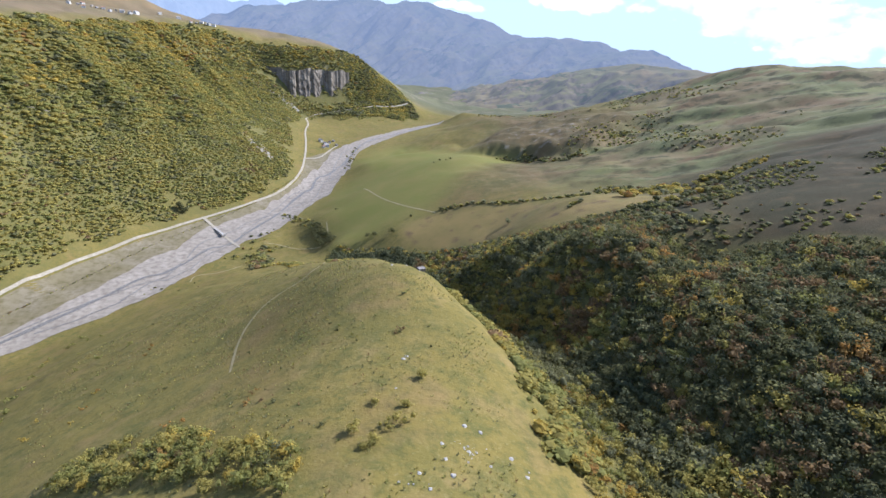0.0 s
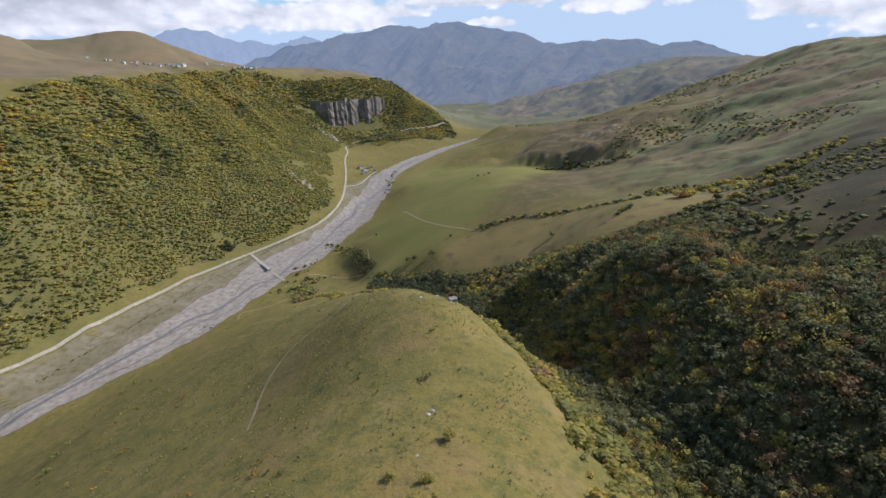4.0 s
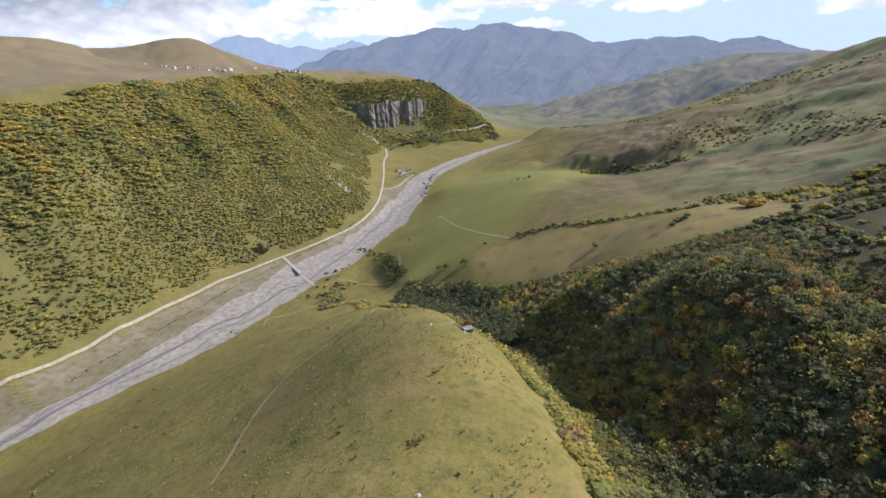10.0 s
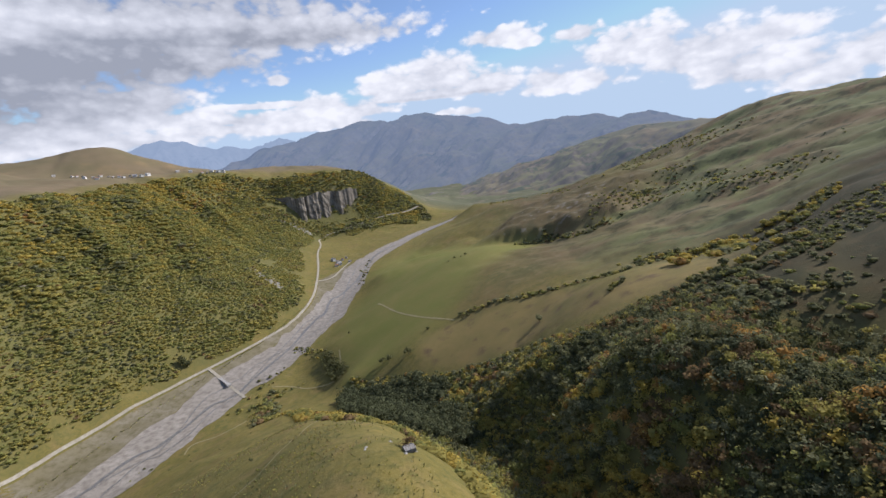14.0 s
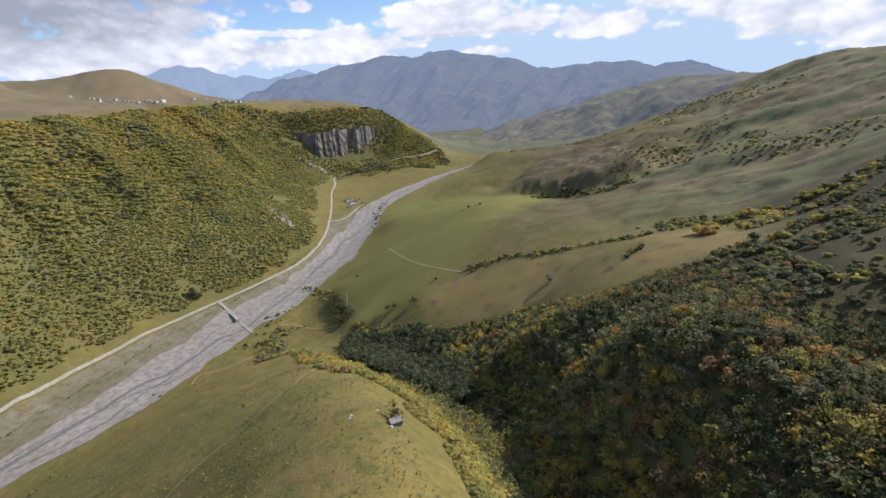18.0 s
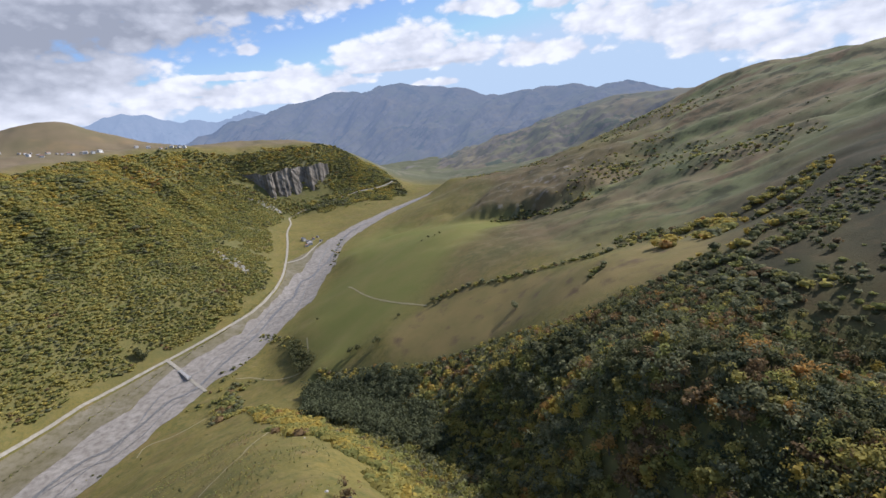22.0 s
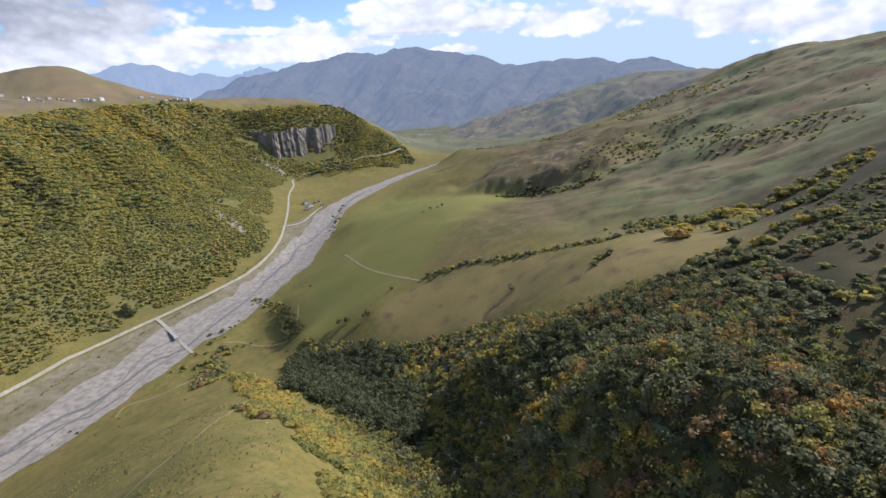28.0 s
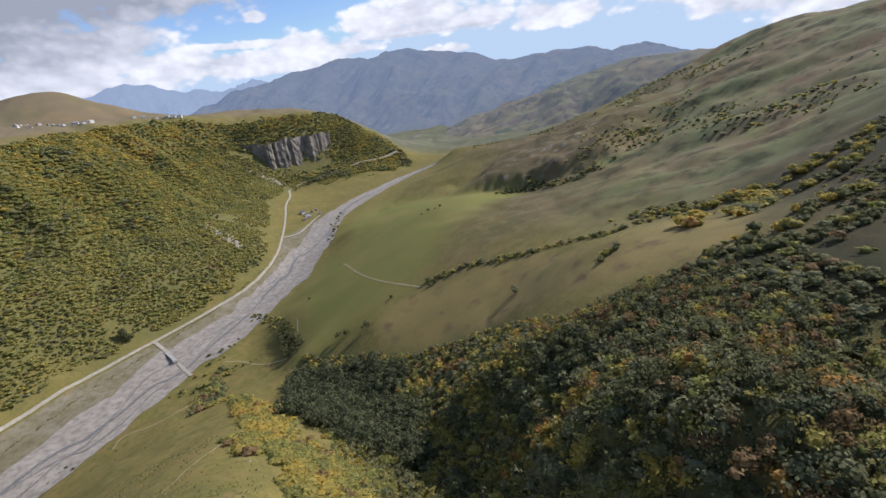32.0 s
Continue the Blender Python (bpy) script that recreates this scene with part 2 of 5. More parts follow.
ROAD_UP = [(-456, 1566, 74), (-377, 1631, 89), (-309, 1698, 99), (-244, 1750, 109), (-186, 1789, 103), (-139, 1834, 121)]
LEFT_RIM = [(-790, -300, 262), (-780, 100, 262), (-765, 400, 262), (-755, 600, 262), (-756, 756, 269), (-773, 827, 294), (-797, 972, 300), (-813, 1155, 305), (-816, 1338, 315), (-781, 1625, 316), (-703, 1718, 303), (-595, 1762, 284), (-452, 1870, 287), (-356, 1943, 275), (-285, 1916, 215), (-184, 1920, 153), (-108, 1776, 71)]
LEFT_MID = [(-730, 0, 120), (-690, 250, 130), (-637, 634, 200), (-595, 575, 124), (-601, 660, 124), (-607, 725, 160), (-603, 836, 147), (-631, 1028, 203), (-526, 1012, 140), (-514, 766, 80), (-438, 878, 67), (-405, 1030, 80), (-546, 1229, 135), (-525, 652, 54), (-684, 732, 225)]
CLIFF_FOOT = [(-537, 1462, 129), (-561, 1614, 156), (-480, 1664, 138), (-393, 1719, 123), (-291, 1793, 132)]
CLIFF_TOP = [(-647, 1666, 250), (-567, 1665, 238), (-481, 1716, 230), (-392, 1771, 221), (-323, 1838, 195)]
PLATEAU = [(-1000, 0, 275), (-1000, 500, 275), (-917, 906, 303), (-1024, 1085, 332), (-1036, 1361, 345), (-1072, 1635, 348), (-953, 1941, 333), (-652, 2228, 312), (-407, 2188, 269)]
LEFT_HILLS = [(-1900, 300, 415), (-1490, 1117, 433), (-1428, 1276, 446), (-1416, 1365, 447), (-1388, 1465, 418), (-1547, 1728, 398), (-1585, 1895, 455), (-1560, 1981, 485), (-1501, 2027, 496), (-1440, 2072, 490), (-1386, 2109, 468), (-1311, 2158, 432), (-1232, 2206, 385), (-1353, 1698, 340), (-1234, 1789, 333), (-1142, 1910, 336), (-1343, 1508, 336), (-1397, 1892, 411), (-1297, 1964, 396)]
SPUR_CREST = [(-40, -300, 250), (-25, -100, 222), (-12, 40, 200), (-4, 126, 188), (-8, 170, 182), (-5, 228, 184), (-24, 295, 157), (-52, 337, 138), (-72, 362, 126), (-110, 425, 92), (-150, 500, 45)]
SPUR_EDGE = [(40, 20, 192), (32, 100, 184), (30, 139, 180), (36, 163, 177), (18, 200, 179), (-2, 240, 178)]
SPUR_FLANK = [(-200, -200, 150), (-150, 0, 150), (-94, 194, 146), (-75, 227, 157), (-99, 257, 142), (-216, 288, 80), (-262, 280, 62), (-150, 440, 70), (-250, 480, 25), (-200, 560, 20)]
RAVINE = [(120, -250, 210), (105, -50, 190), (92, 60, 174), (78, 150, 160), (52, 250, 128), (28, 340, 90), (8, 430, 62), (-50, 500, 48), (-110, 570, 28), (-190, 660, 2), (-250, 740, -8)]
RIGHT_FOOT = [(130, 120, 190), (120, 175, 190), (72, 285, 160), (88, 290, 180), (125, 268, 198), (159, 263, 178), (171, 309, 196), (165, 388, 182), (148, 492, 160), (50, 400, 118), (151, 223, 195)]
MEADOW = [(-148, 626, 28), (-196, 759, 20), (-52, 594, 63), (-143, 840, 46), (-79, 732, 62), (10, 637, 88), (58, 650, 107), (89, 541, 112), (-169, 1065, 52), (9, 901, 104), (-54, 903, 83), (-67, 801, 72), (45, 796, 110)]
RIGHT_SLOPE = [(151, 502, 158), (256, 500, 173), (324, 504, 208), (331, 474, 226), (273, 977, 152), (464, 807, 216), (593, 1360, 238), (218, 260, 213), (356, 444, 238), (170, 40, 212), (200, -200, 255), (420, 150, 290)]
RIGHT_HILL = [(53, 941, 110), (158, 951, 105), (186, 1189, 122), (124, 1377, 143), (66, 1731, 114), (23, 1671, 88), (-9, 1581, 71), (335, 1497, 152), (500, 1608, 190)]
RIGHT_SKYLINE = [(800, -200, 400), (780, 300, 390), (769, 826, 298), (814, 993, 311), (813, 1021, 330), (827, 1139, 335), (841, 1278, 345), (849, 1440, 336), (872, 1566, 330), (859, 1710, 309), (775, 1773, 254), (630, 1841, 190), (501, 1881, 144), (318, 1910, 89), (123, 1911, 54)]
RIGHT_BACK = [(1200, 0, 400), (1300, 800, 330), (1400, 1600, 330), (1500, 2400, 300)]
FAR_VALLEY = [(-129, 2025, 98), (-206, 2370, 118), (-43, 2480, 93), (-373, 2752, 120), (0, 2150, 78), (250, 2300, 84), (900, 2400, 90), (500, 2700, 100), (100, 2800, 104), (300, 3000, 118), (0, 3300, 130), (1500, 3200, 130), (-800, 3400, 150), (-2200, 3000, 300), (600, 4000, 170)]
BREAKS = [RIVER_L, RIVER_R, ROAD, ROAD_UP, LEFT_RIM, LEFT_MID, CLIFF_FOOT, CLIFF_TOP, PLATEAU, LEFT_HILLS, SPUR_CREST, SPUR_EDGE, SPUR_FLANK, RAVINE, RIGHT_FOOT, MEADOW, RIGHT_SLOPE, RIGHT_HILL, RIGHT_SKYLINE, RIGHT_BACK, FAR_VALLEY]
THREADED = {id(b) for b in (RIVER_L, RIVER_R, ROAD, ROAD_UP, LEFT_RIM, SPUR_CREST, RAVINE, CLIFF_FOOT, CLIFF_TOP, RIGHT_SKYLINE)}


def resample(line, step, rounds=2):
    """Points along a line, a step apart, with smooth corners."""
    p = np.array(line, float)
    for _ in range(rounds):
        q = np.empty((2 * len(p), p.shape[1]))
        q[0], q[-1] = p[0], p[-1]
        q[1:-1:2], q[2:-1:2] = 0.75 * p[:-1] + 0.25 * p[1:], 0.25 * p[:-1] + 0.75 * p[1:]
        p = q
    s = np.r_[0, np.cumsum(np.hypot(*np.diff(p[:, :2], axis=0).T))]
    u = np.linspace(0, s[-1], max(2, int(s[-1] / step) + 1))
    return np.stack([np.interp(u, s, p[:, k]) for k in range(p.shape[1])], 1)


knots = np.concatenate([resample(b, 32.0 if b is ROAD else 45.0) if id(b) in THREADED else np.array(b, float) for b in BREAKS])
_, first = np.unique((knots[:, :2] / 12).round(), axis=0, return_index=True)
knots = knots[np.sort(first)]
SOFT = 14.0


def kernel(a, b):
    d = np.sqrt(((a[:, None, :] - b[None, :, :]) ** 2).sum(-1) + SOFT**2)
    return -d


_n = len(knots)
_m = np.zeros((_n + 3, _n + 3))
_m[:_n, :_n] = kernel(knots[:, :2], knots[:, :2]) + np.eye(_n) * 3.0
_m[:_n, _n:] = np.c_[np.ones(_n), knots[:, :2] / 1000]
_m[_n:, :_n] = _m[:_n, _n:].T
WEIGHTS = np.linalg.solve(_m, np.r_[knots[:, 2], 0, 0, 0])


def land(x, y):
    """Smooth height of the land."""
    xy = np.stack([np.ravel(x), np.ravel(y)], 1).astype(float)
    out = np.empty(len(xy))
    for a in range(0, len(xy), 20000):
        part = xy[a : a + 20000]
        out[a : a + 20000] = kernel(part, knots[:, :2]) @ WEIGHTS[:_n] + np.c_[np.ones(len(part)), part / 1000] @ WEIGHTS[_n:]
    return out


def wave_noise(x, y, size, seed, octaves=4):
    """Value noise with about unit range, on features of that size."""
    total, amp, norm = np.zeros_like(x), 1.0, 0.0
    for o in range(octaves):
        u, v = x / size * 2**o + 17.3 * seed + 5 * o, y / size * 2**o - 9.1 * seed + 3 * o
        iu, iv = np.floor(u), np.floor(v)
        fu, fv = u - iu, v - iv
        fu, fv = fu * fu * (3 - 2 * fu), fv * fv * (3 - 2 * fv)

        def cell(a, b):
            h = np.sin(a * 127.1 + b * 311.7 + seed * 74.7 + o * 13.7) * 43758.5453
            return h - np.floor(h)

        total += amp * ((cell(iu, iv) * (1 - fu) + cell(iu + 1, iv) * fu) * (1 - fv) + (cell(iu, iv + 1) * (1 - fu) + cell(iu + 1, iv + 1) * fu) * fv)
        norm += amp
        amp *= 0.5
    return 2 * total / norm - 1


def line_distance(x, y, line, step=15.0):
    """Distance in plan to a line."""
    p = resample(line, step)[:, :2]
    out = np.empty(len(x))
    for a in range(0, len(x), 20000):
        out[a : a + 20000] = np.sqrt(((np.stack([x, y], 1)[a : a + 20000, None, :] - p[None]) ** 2).sum(-1)).min(1)
    return out


FLAT_LINES = [[((a[0] + b[0]) / 2, (a[1] + b[1]) / 2) for a, b in zip(RIVER_L, RIVER_R)], [p[:2] for p in ROAD], [p[:2] for p in ROAD_UP], [(-160, 700), (-60, 620), (30, 620), (-60, 760), (-150, 900), (-60, 1000), (20, 950)]]


def smooth(v):
    v = np.clip(v, 0, 1)
    return v * v * (3 - 2 * v)


def crag_mask(x, y):
    """A rocky knob on the valley side: steep towards the meadow, fading uphill."""
    q = (x - 160) * 0.55 + (y - 955) * 0.83 + 26 * wave_noise(x, y, 55, 36, 4)
    p = (x - 160) * 0.83 - (y - 955) * 0.55
    return smooth(q / 55) * smooth((190 - np.abs(p)) / 90) * (1 - smooth((q - 110) / 420))


def ground(x, y):
    """Height of the ground with its gullies and hummocks."""
    x, y = np.ravel(x).astype(float), np.ravel(y).astype(float)
    z = land(x, y)
    calm = np.full(len(x), 1e9)
    for line in FLAT_LINES:
        calm = np.minimum(calm, line_distance(x, y, line, 30.0))
    calm = np.clip((calm - 45) / 120, 0, 1)
    far = np.clip(np.hypot(x - 20, y - 80) / 900, 0.12, 1.1)
    rough = 1 - np.abs(wave_noise(x, y, 210, 3, 5)) * 2
    z = z + calm * far * (7 * wave_noise(x, y, 130, 1, 5) - 8 * np.clip(rough, 0, 1) ** 2)
    z = z + 0.5 * calm * wave_noise(x, y, 9, 2, 3) * np.clip(far * 3, 0.4, 1)
    # spurs and creases that run down the hillside to the valley
    hill = np.clip((x - 130) / 220, 0, 1) * np.clip((y - 420) / 250, 0, 1) * np.clip((2300 - y) / 400, 0, 1)
    p, q = -0.83 * x + 0.56 * y, 0.56 * x + 0.83 * y
    bend = 60 * wave_noise(x, y, 400, 35, 2)
    spur = 1 - np.abs(wave_noise(q + bend, p * 0.16, 230, 31, 3)) * 2.2
    crease = 1 - np.abs(wave_noise(q - 0.5 * bend, p * 0.25, 75, 32, 3)) * 2.2
    z = z + hill * (13 * np.clip(spur, -0.6, 1) + 6 * np.clip(crease, -0.5, 1) + 4 * wave_noise(x, y, 40, 33, 4) - 14)
    z = z + 26 * crag_mask(x, y) * (1 + 0.35 * wave_noise(x, y, 30, 37, 3))
    side = np.exp(-(((x + 610 + 0.12 * (y - 700)) / 120) ** 2)) * np.clip((y - 150) / 200, 0, 1) * np.clip((1750 - y) / 200, 0, 1)
    rib = 1 - np.abs(wave_noise(y + 0.3 * x, x * 0.1, 190, 22, 2)) * 2
    z = z + side * (20 * wave_noise(y + 0.35 * x, x * 0.12, 80, 21, 3) + 26 * rib - 8)
    return z


# ---- mesh helpers ----
def mesh_from(name, verts, quads, mats=(), index=None, smooth=True):
    """A mesh of quads from arrays."""
    me = bpy.data.meshes.new(name)
    quads = np.asarray(quads, np.int32)
    me.vertices.add(len(verts))
    me.vertices.foreach_set("co", np.asarray(verts, np.float32).ravel())
    me.loops.add(quads.size)
    me.loops.foreach_set("vertex_index", quads.ravel())
    me.polygons.add(len(quads))
    me.polygons.foreach_set("loop_start", np.arange(0, quads.size, 4, dtype=np.int32))
    for m in mats:
        me.materials.append(m)
    if index is not None:
        me.polygons.foreach_set("material_index", np.asarray(index, np.int32))
    me.polygons.foreach_set("use_smooth", np.full(len(quads), smooth))
    me.update(calc_edges=True)
    me.validate()
    return me


def part(name, bm, mat, parent, label=""):
    me = bpy.data.meshes.new(name)
    bm.to_mesh(me)
    bm.free()
    me.materials.append(mat)
    ob = new(name, me)
    ob.parent = parent
    return tagged(ob, label)


# ---- ground ----
ORIGIN = (20.0, 60.0)


def build_ground():
    front = np.radians(np.arange(-62, 62.01, 0.25))
    back = np.radians(np.arange(66, 295, 4.0))
    ang = np.r_[front, back]
    rad = np.r_[0.5, 12, 24, 36 * 1.013 ** np.arange(0, 382)]
    A, R = np.meshgrid(ang, rad)
    x, y = ORIGIN[0] + np.sin(A) * R, ORIGIN[1] + np.cos(A) * R
    z = ground(x, y)
    nr, na = A.shape
    idx = np.arange(nr * na).reshape(nr, na)
    nxt = np.roll(idx, -1, axis=1)
    quads = np.stack([idx[:-1], idx[1:], nxt[1:], nxt[:-1]], -1).reshape(-1, 4)[:, ::-1]
    verts = np.stack([x.ravel(), y.ravel(), z], 1)
    me = mesh_from("ground", verts, quads, [GROUND])
    ob = new("ground", me)
    tagged(ob, "autumn valley land of olive grass, heath and bare soil", "ground", kind="structure")
    x, y = x.ravel(), y.ravel()
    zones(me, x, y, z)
    return ob


def soft_poly(x, y, poly, edge):
    """1 inside a polygon of the plan, fading over edge metres."""
    p = np.array(poly, float)
    q = np.roll(p, -1, axis=0)
    inside = np.zeros(len(x), bool)
    dist = np.full(len(x), 1e9)
    for a, b in zip(p, q):
        cross = (a[1] > y) != (b[1] > y)
        with np.errstate(divide="ignore", invalid="ignore"):
            xs = (b[0] - a[0]) * (y - a[1]) / (b[1] - a[1] + 1e-12) + a[0]
        inside ^= cross & (x < xs)
        t = np.clip(((x - a[0]) * (b[0] - a[0]) + (y - a[1]) * (b[1] - a[1])) / ((b - a) @ (b - a)), 0, 1)
        dist = np.minimum(dist, np.hypot(x - a[0] - t * (b[0] - a[0]), y - a[1] - t * (b[1] - a[1])))
    return np.clip(0.5 + np.where(inside, dist, -dist) / edge, 0, 1)


def xy_of(*pts):
    return [p[:2] for p in pts]


GREEN_FIELD = xy_of((-200, 760), (-235, 860), (-200, 1060), (-190, 1200), (-120, 1280), (20, 1100), (180, 1060), (150, 900), (20, 800), (-40, 640), (-130, 590), (-170, 680))
FAR_FIELD = [(-120, 2050), (-260, 2700), (-300, 3300), (500, 3300), (420, 2500), (160, 2050)]
HEATH = xy_of((60, 640), (200, 700), (260, 900), (420, 1300), (500, 1800), (200, 1900), (80, 1500), (120, 1150), (60, 900))

BROWN_FIELD = [(-1, 631), (109, 618), (146, 487), (218, 510), (217, 437), (169, 396), (126, 422), (81, 489), (17, 529), (-34, 562), (-44, 621)]
UPLAND = xy_of((-830, 700), (-830, 1200), (-840, 1650), (-700, 1790), (-480, 1900), (-300, 1990), (-300, 2900), (-3000, 2900), (-3000, -300), (-900, -300))
DARK_HILL = xy_of((180, -300), (190, 330), (230, 480), (200, 620), (230, 850), (420, 1100), (520, 1350), (600, 1800), (1300, 1800), (1600, -300))


def zones(me, x, y, z):
    """Point attributes of the land: meadow, heath, scree, painted shade and haze."""
    jig = 45 * wave_noise(x, y, 120, 5, 4)
    field = soft_poly(x + jig, y - jig, GREEN_FIELD, 60)
    heath = soft_poly(x - jig, y + jig, HEATH, 160)
    wood = forest_floor(x, y)
    for name, v in (("crag", crag_mask(x, y)), ("hazed_vale", np.clip((y - 1950) / 200, 0, 1) * np.clip((x + 500) / 150, 0, 1)), ("meadow", field), ("heath", heath), ("wood", wood), ("brown", soft_poly(x + 0.3 * jig, y - 0.3 * jig, BROWN_FIELD, 18)), ("upland", soft_poly(x + jig, y + jig, UPLAND, 90)), ("shadeland", soft_poly(x + jig, y - jig, DARK_HILL, 150)), ("shaded_heath", np.maximum(soft_poly(x + 0.5 * jig, y - 0.5 * jig, HEATH_SHADE, 90), soft_poly(x + 0.2 * jig, y - 0.2 * jig, HEATH_EDGE, 40)))):
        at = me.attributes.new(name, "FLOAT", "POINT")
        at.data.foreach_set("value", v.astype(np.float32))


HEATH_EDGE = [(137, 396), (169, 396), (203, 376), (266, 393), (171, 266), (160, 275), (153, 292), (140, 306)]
# slope whose heath colour is darkened in place of shade
HEATH_SHADE = xy_of((150, 200), (215, 400), (250, 520), (450, 600), (700, 520), (700, -300), (300, -300))
WOOD_LEFT = xy_of(LEFT_RIM[0], LEFT_RIM[2], LEFT_RIM[4], LEFT_RIM[5], LEFT_RIM[6], LEFT_RIM[7], LEFT_RIM[8], LEFT_RIM[9], LEFT_RIM[11], LEFT_RIM[13], LEFT_RIM[15], LEFT_RIM[16], (-230, 1650), (-420, 1560), (-440, 1350), (-375, 1150), (-318, 960), (-365, 845), (-425, 745), (-468, 650), (-510, 525), (-538, 405), (-650, 200), (-700, -300))
GROVE = [(-100, 470), (-139, 574), (-124, 590), (-88, 556), (-41, 550), (-8, 508), (-20, 484), (-2, 456), (20, 398), (9, 380), (-13, 398), (-36, 420), (-62, 436)]
BANK_GROVE = [(-215, 738), (-196, 742), (-158, 668), (-150, 645), (-170, 650), (-196, 700)]
BANK_THICKET = [(-269, 629), (-274, 690), (-246, 670), (-222, 580), (-244, 565)]
GOLD_CLUMP = [(198, 494), (236, 536), (264, 540), (280, 527), (240, 457), (213, 443), (190, 449)]
LIP = [(-71, 429), (-58, 441), (-24, 406), (-3, 403), (11, 362), (19, 338), (3, 334), (-12, 326), (-24, 322), (-38, 345), (-55, 385)]
LIP_SCAR = [(-75, 433), (-53, 388), (-37, 360), (-29, 344)]
WOOD_RIGHT = [(70, -250), (62, 40), (60, 130), (50, 190), (32, 240), (5, 300), (-15, 350), (-45, 420), (-75, 470), (-139, 620), (-77, 580), (-27, 545), (16, 523), (56, 504), (81, 460), (103, 414), (124, 404), (144, 397), (160, 377), (153, 330), (163, 309), (171, 291), (179, 277), (215, 255), (330, 100), (330, -250)]



def forest_floor(x, y):
    drift = 30 * wave_noise(x, y, 60, 19, 3)
    return np.maximum(soft_poly(x + drift, y - drift, WOOD_LEFT, 60), soft_poly(x, y, WOOD_RIGHT, 15))


def ground_material():
    mat = bpy.data.materials.new("hill_grass")
    mat.use_nodes = True
    nt = mat.node_tree
    N, L = nt.nodes.new, nt.links.new
    bsdf = nt.nodes["Principled BSDF"]
    bsdf.inputs["Roughness"].default_value, bsdf.inputs["Specular IOR Level"].default_value = 0.95, 0.15
    geo = N("ShaderNodeNewGeometry")

    def noise(s, d=6.0, lo=0.35, hi=0.65, stretch=None):
        n = N("ShaderNodeTexNoise")
        n.inputs["Scale"].default_value, n.inputs["Detail"].default_value, n.inputs["Roughness"].default_value = s, d, 0.62
        if stretch:
            m = N("ShaderNodeMapping")
            m.inputs["Scale"].default_value = stretch
            L(geo.outputs["Position"], m.inputs["Vector"])
            L(m.outputs[0], n.inputs["Vector"])
        else:
            L(geo.outputs["Position"], n.inputs["Vector"])
        r = N("ShaderNodeMapRange")
        r.inputs["From Min"].default_value, r.inputs["From Max"].default_value = lo, hi
        L(n.outputs["Fac"], r.inputs["Value"])
        return r.outputs[0], n.outputs["Fac"]

    def mix(a, b, f):
        m = N("ShaderNodeMix")
        m.data_type = "RGBA"
        for k, v in (("A", a), ("B", b)):
            if isinstance(v, tuple):
                m.inputs[k].default_value = (*v, 1)
            else:
                L(v, m.inputs[k])
        if isinstance(f, float):
            m.inputs["Factor"].default_value = f
        else:
            L(f, m.inputs["Factor"])
        return m.outputs["Result"]

    def times(a, b):
        m = N("ShaderNodeMath")
        m.operation = "MULTIPLY"
        for k, v in enumerate((a, b)):
            if isinstance(v, float):
                m.inputs[k].default_value = v
            else:
                L(v, m.inputs[k])
        return m.outputs[0]

    def attr(name):
        a = N("ShaderNodeAttribute")
        a.attribute_name = name
        return a.outputs["Fac"]

    c = mix((0.218, 0.168, 0.047), (0.16, 0.137, 0.038), noise(0.018)[0])
    c = mix(c, (0.26, 0.20, 0.075), times(noise(0.06, 8.0, 0.5, 0.7)[0], 0.7))
    c = mix(c, (0.10, 0.105, 0.032), times(noise(0.11, 7.0, 0.5, 0.66)[0], 0.7))
    c = mix(c, (0.10, 0.10, 0.03), times(noise(0.3, 7.0, 0.48, 0.66)[0], 0.75))
    c = mix(c, (0.31, 0.26, 0.12), times(noise(0.9, 5.0, 0.55, 0.72)[0], 0.5))
    c = mix(c, (0.215, 0.145, 0.06), times(noise(0.03, 7.0, 0.52, 0.68)[0], 0.55))
    heath = mix((0.15, 0.10, 0.05), (0.09, 0.085, 0.035), noise(0.012, 7.0)[0])
    heath = mix(heath, (0.19, 0.15, 0.08), noise(0.05, 6.0, 0.5, 0.7)[0])
    c = mix(c, heath, attr("heath"))
    upland = mix((0.215, 0.16, 0.095), (0.17, 0.14, 0.075), noise(0.006, 5.0)[0])
    upland = mix(upland, (0.25, 0.175, 0.09), times(noise(0.0045, 5.0, 0.54, 0.64)[0], 0.7))
    c = mix(c, upland, attr("upland"))
    # hillside tones lifted in the base colour to imitate haze
    hill = mix((0.20, 0.155, 0.08), (0.145, 0.15, 0.065), noise(0.006, 6.0, 0.42, 0.58)[0])
    # lighter green patches: sunlit ground painted into the colour
    hill = mix(hill, (0.23, 0.235, 0.085), times(noise(0.009, 6.0, 0.55, 0.66, (0.6, 1.0, 1.0))[0], 0.8))
    hill = mix(hill, (0.165, 0.115, 0.06), noise(0.011, 7.0, 0.52, 0.64)[0])
    hill = mix(hill, (0.06, 0.06, 0.03), times(noise(0.03, 8.0, 0.5, 0.62)[0], 0.8))
    c = mix(c, hill, attr("shadeland"))
    # brown heath, its base colour darkened further to stand in for shade
    shaded_heath = mix((0.058, 0.045, 0.021), (0.04, 0.04, 0.017), noise(0.02, 7.0)[0])
    shaded_heath = mix(shaded_heath, (0.085, 0.062, 0.028), noise(0.06, 7.0, 0.52, 0.68)[0])
    c = mix(c, shaded_heath, attr("shaded_heath"))
    field = mix((0.165, 0.168, 0.042), (0.205, 0.18, 0.055), noise(0.015, 6.0)[0])
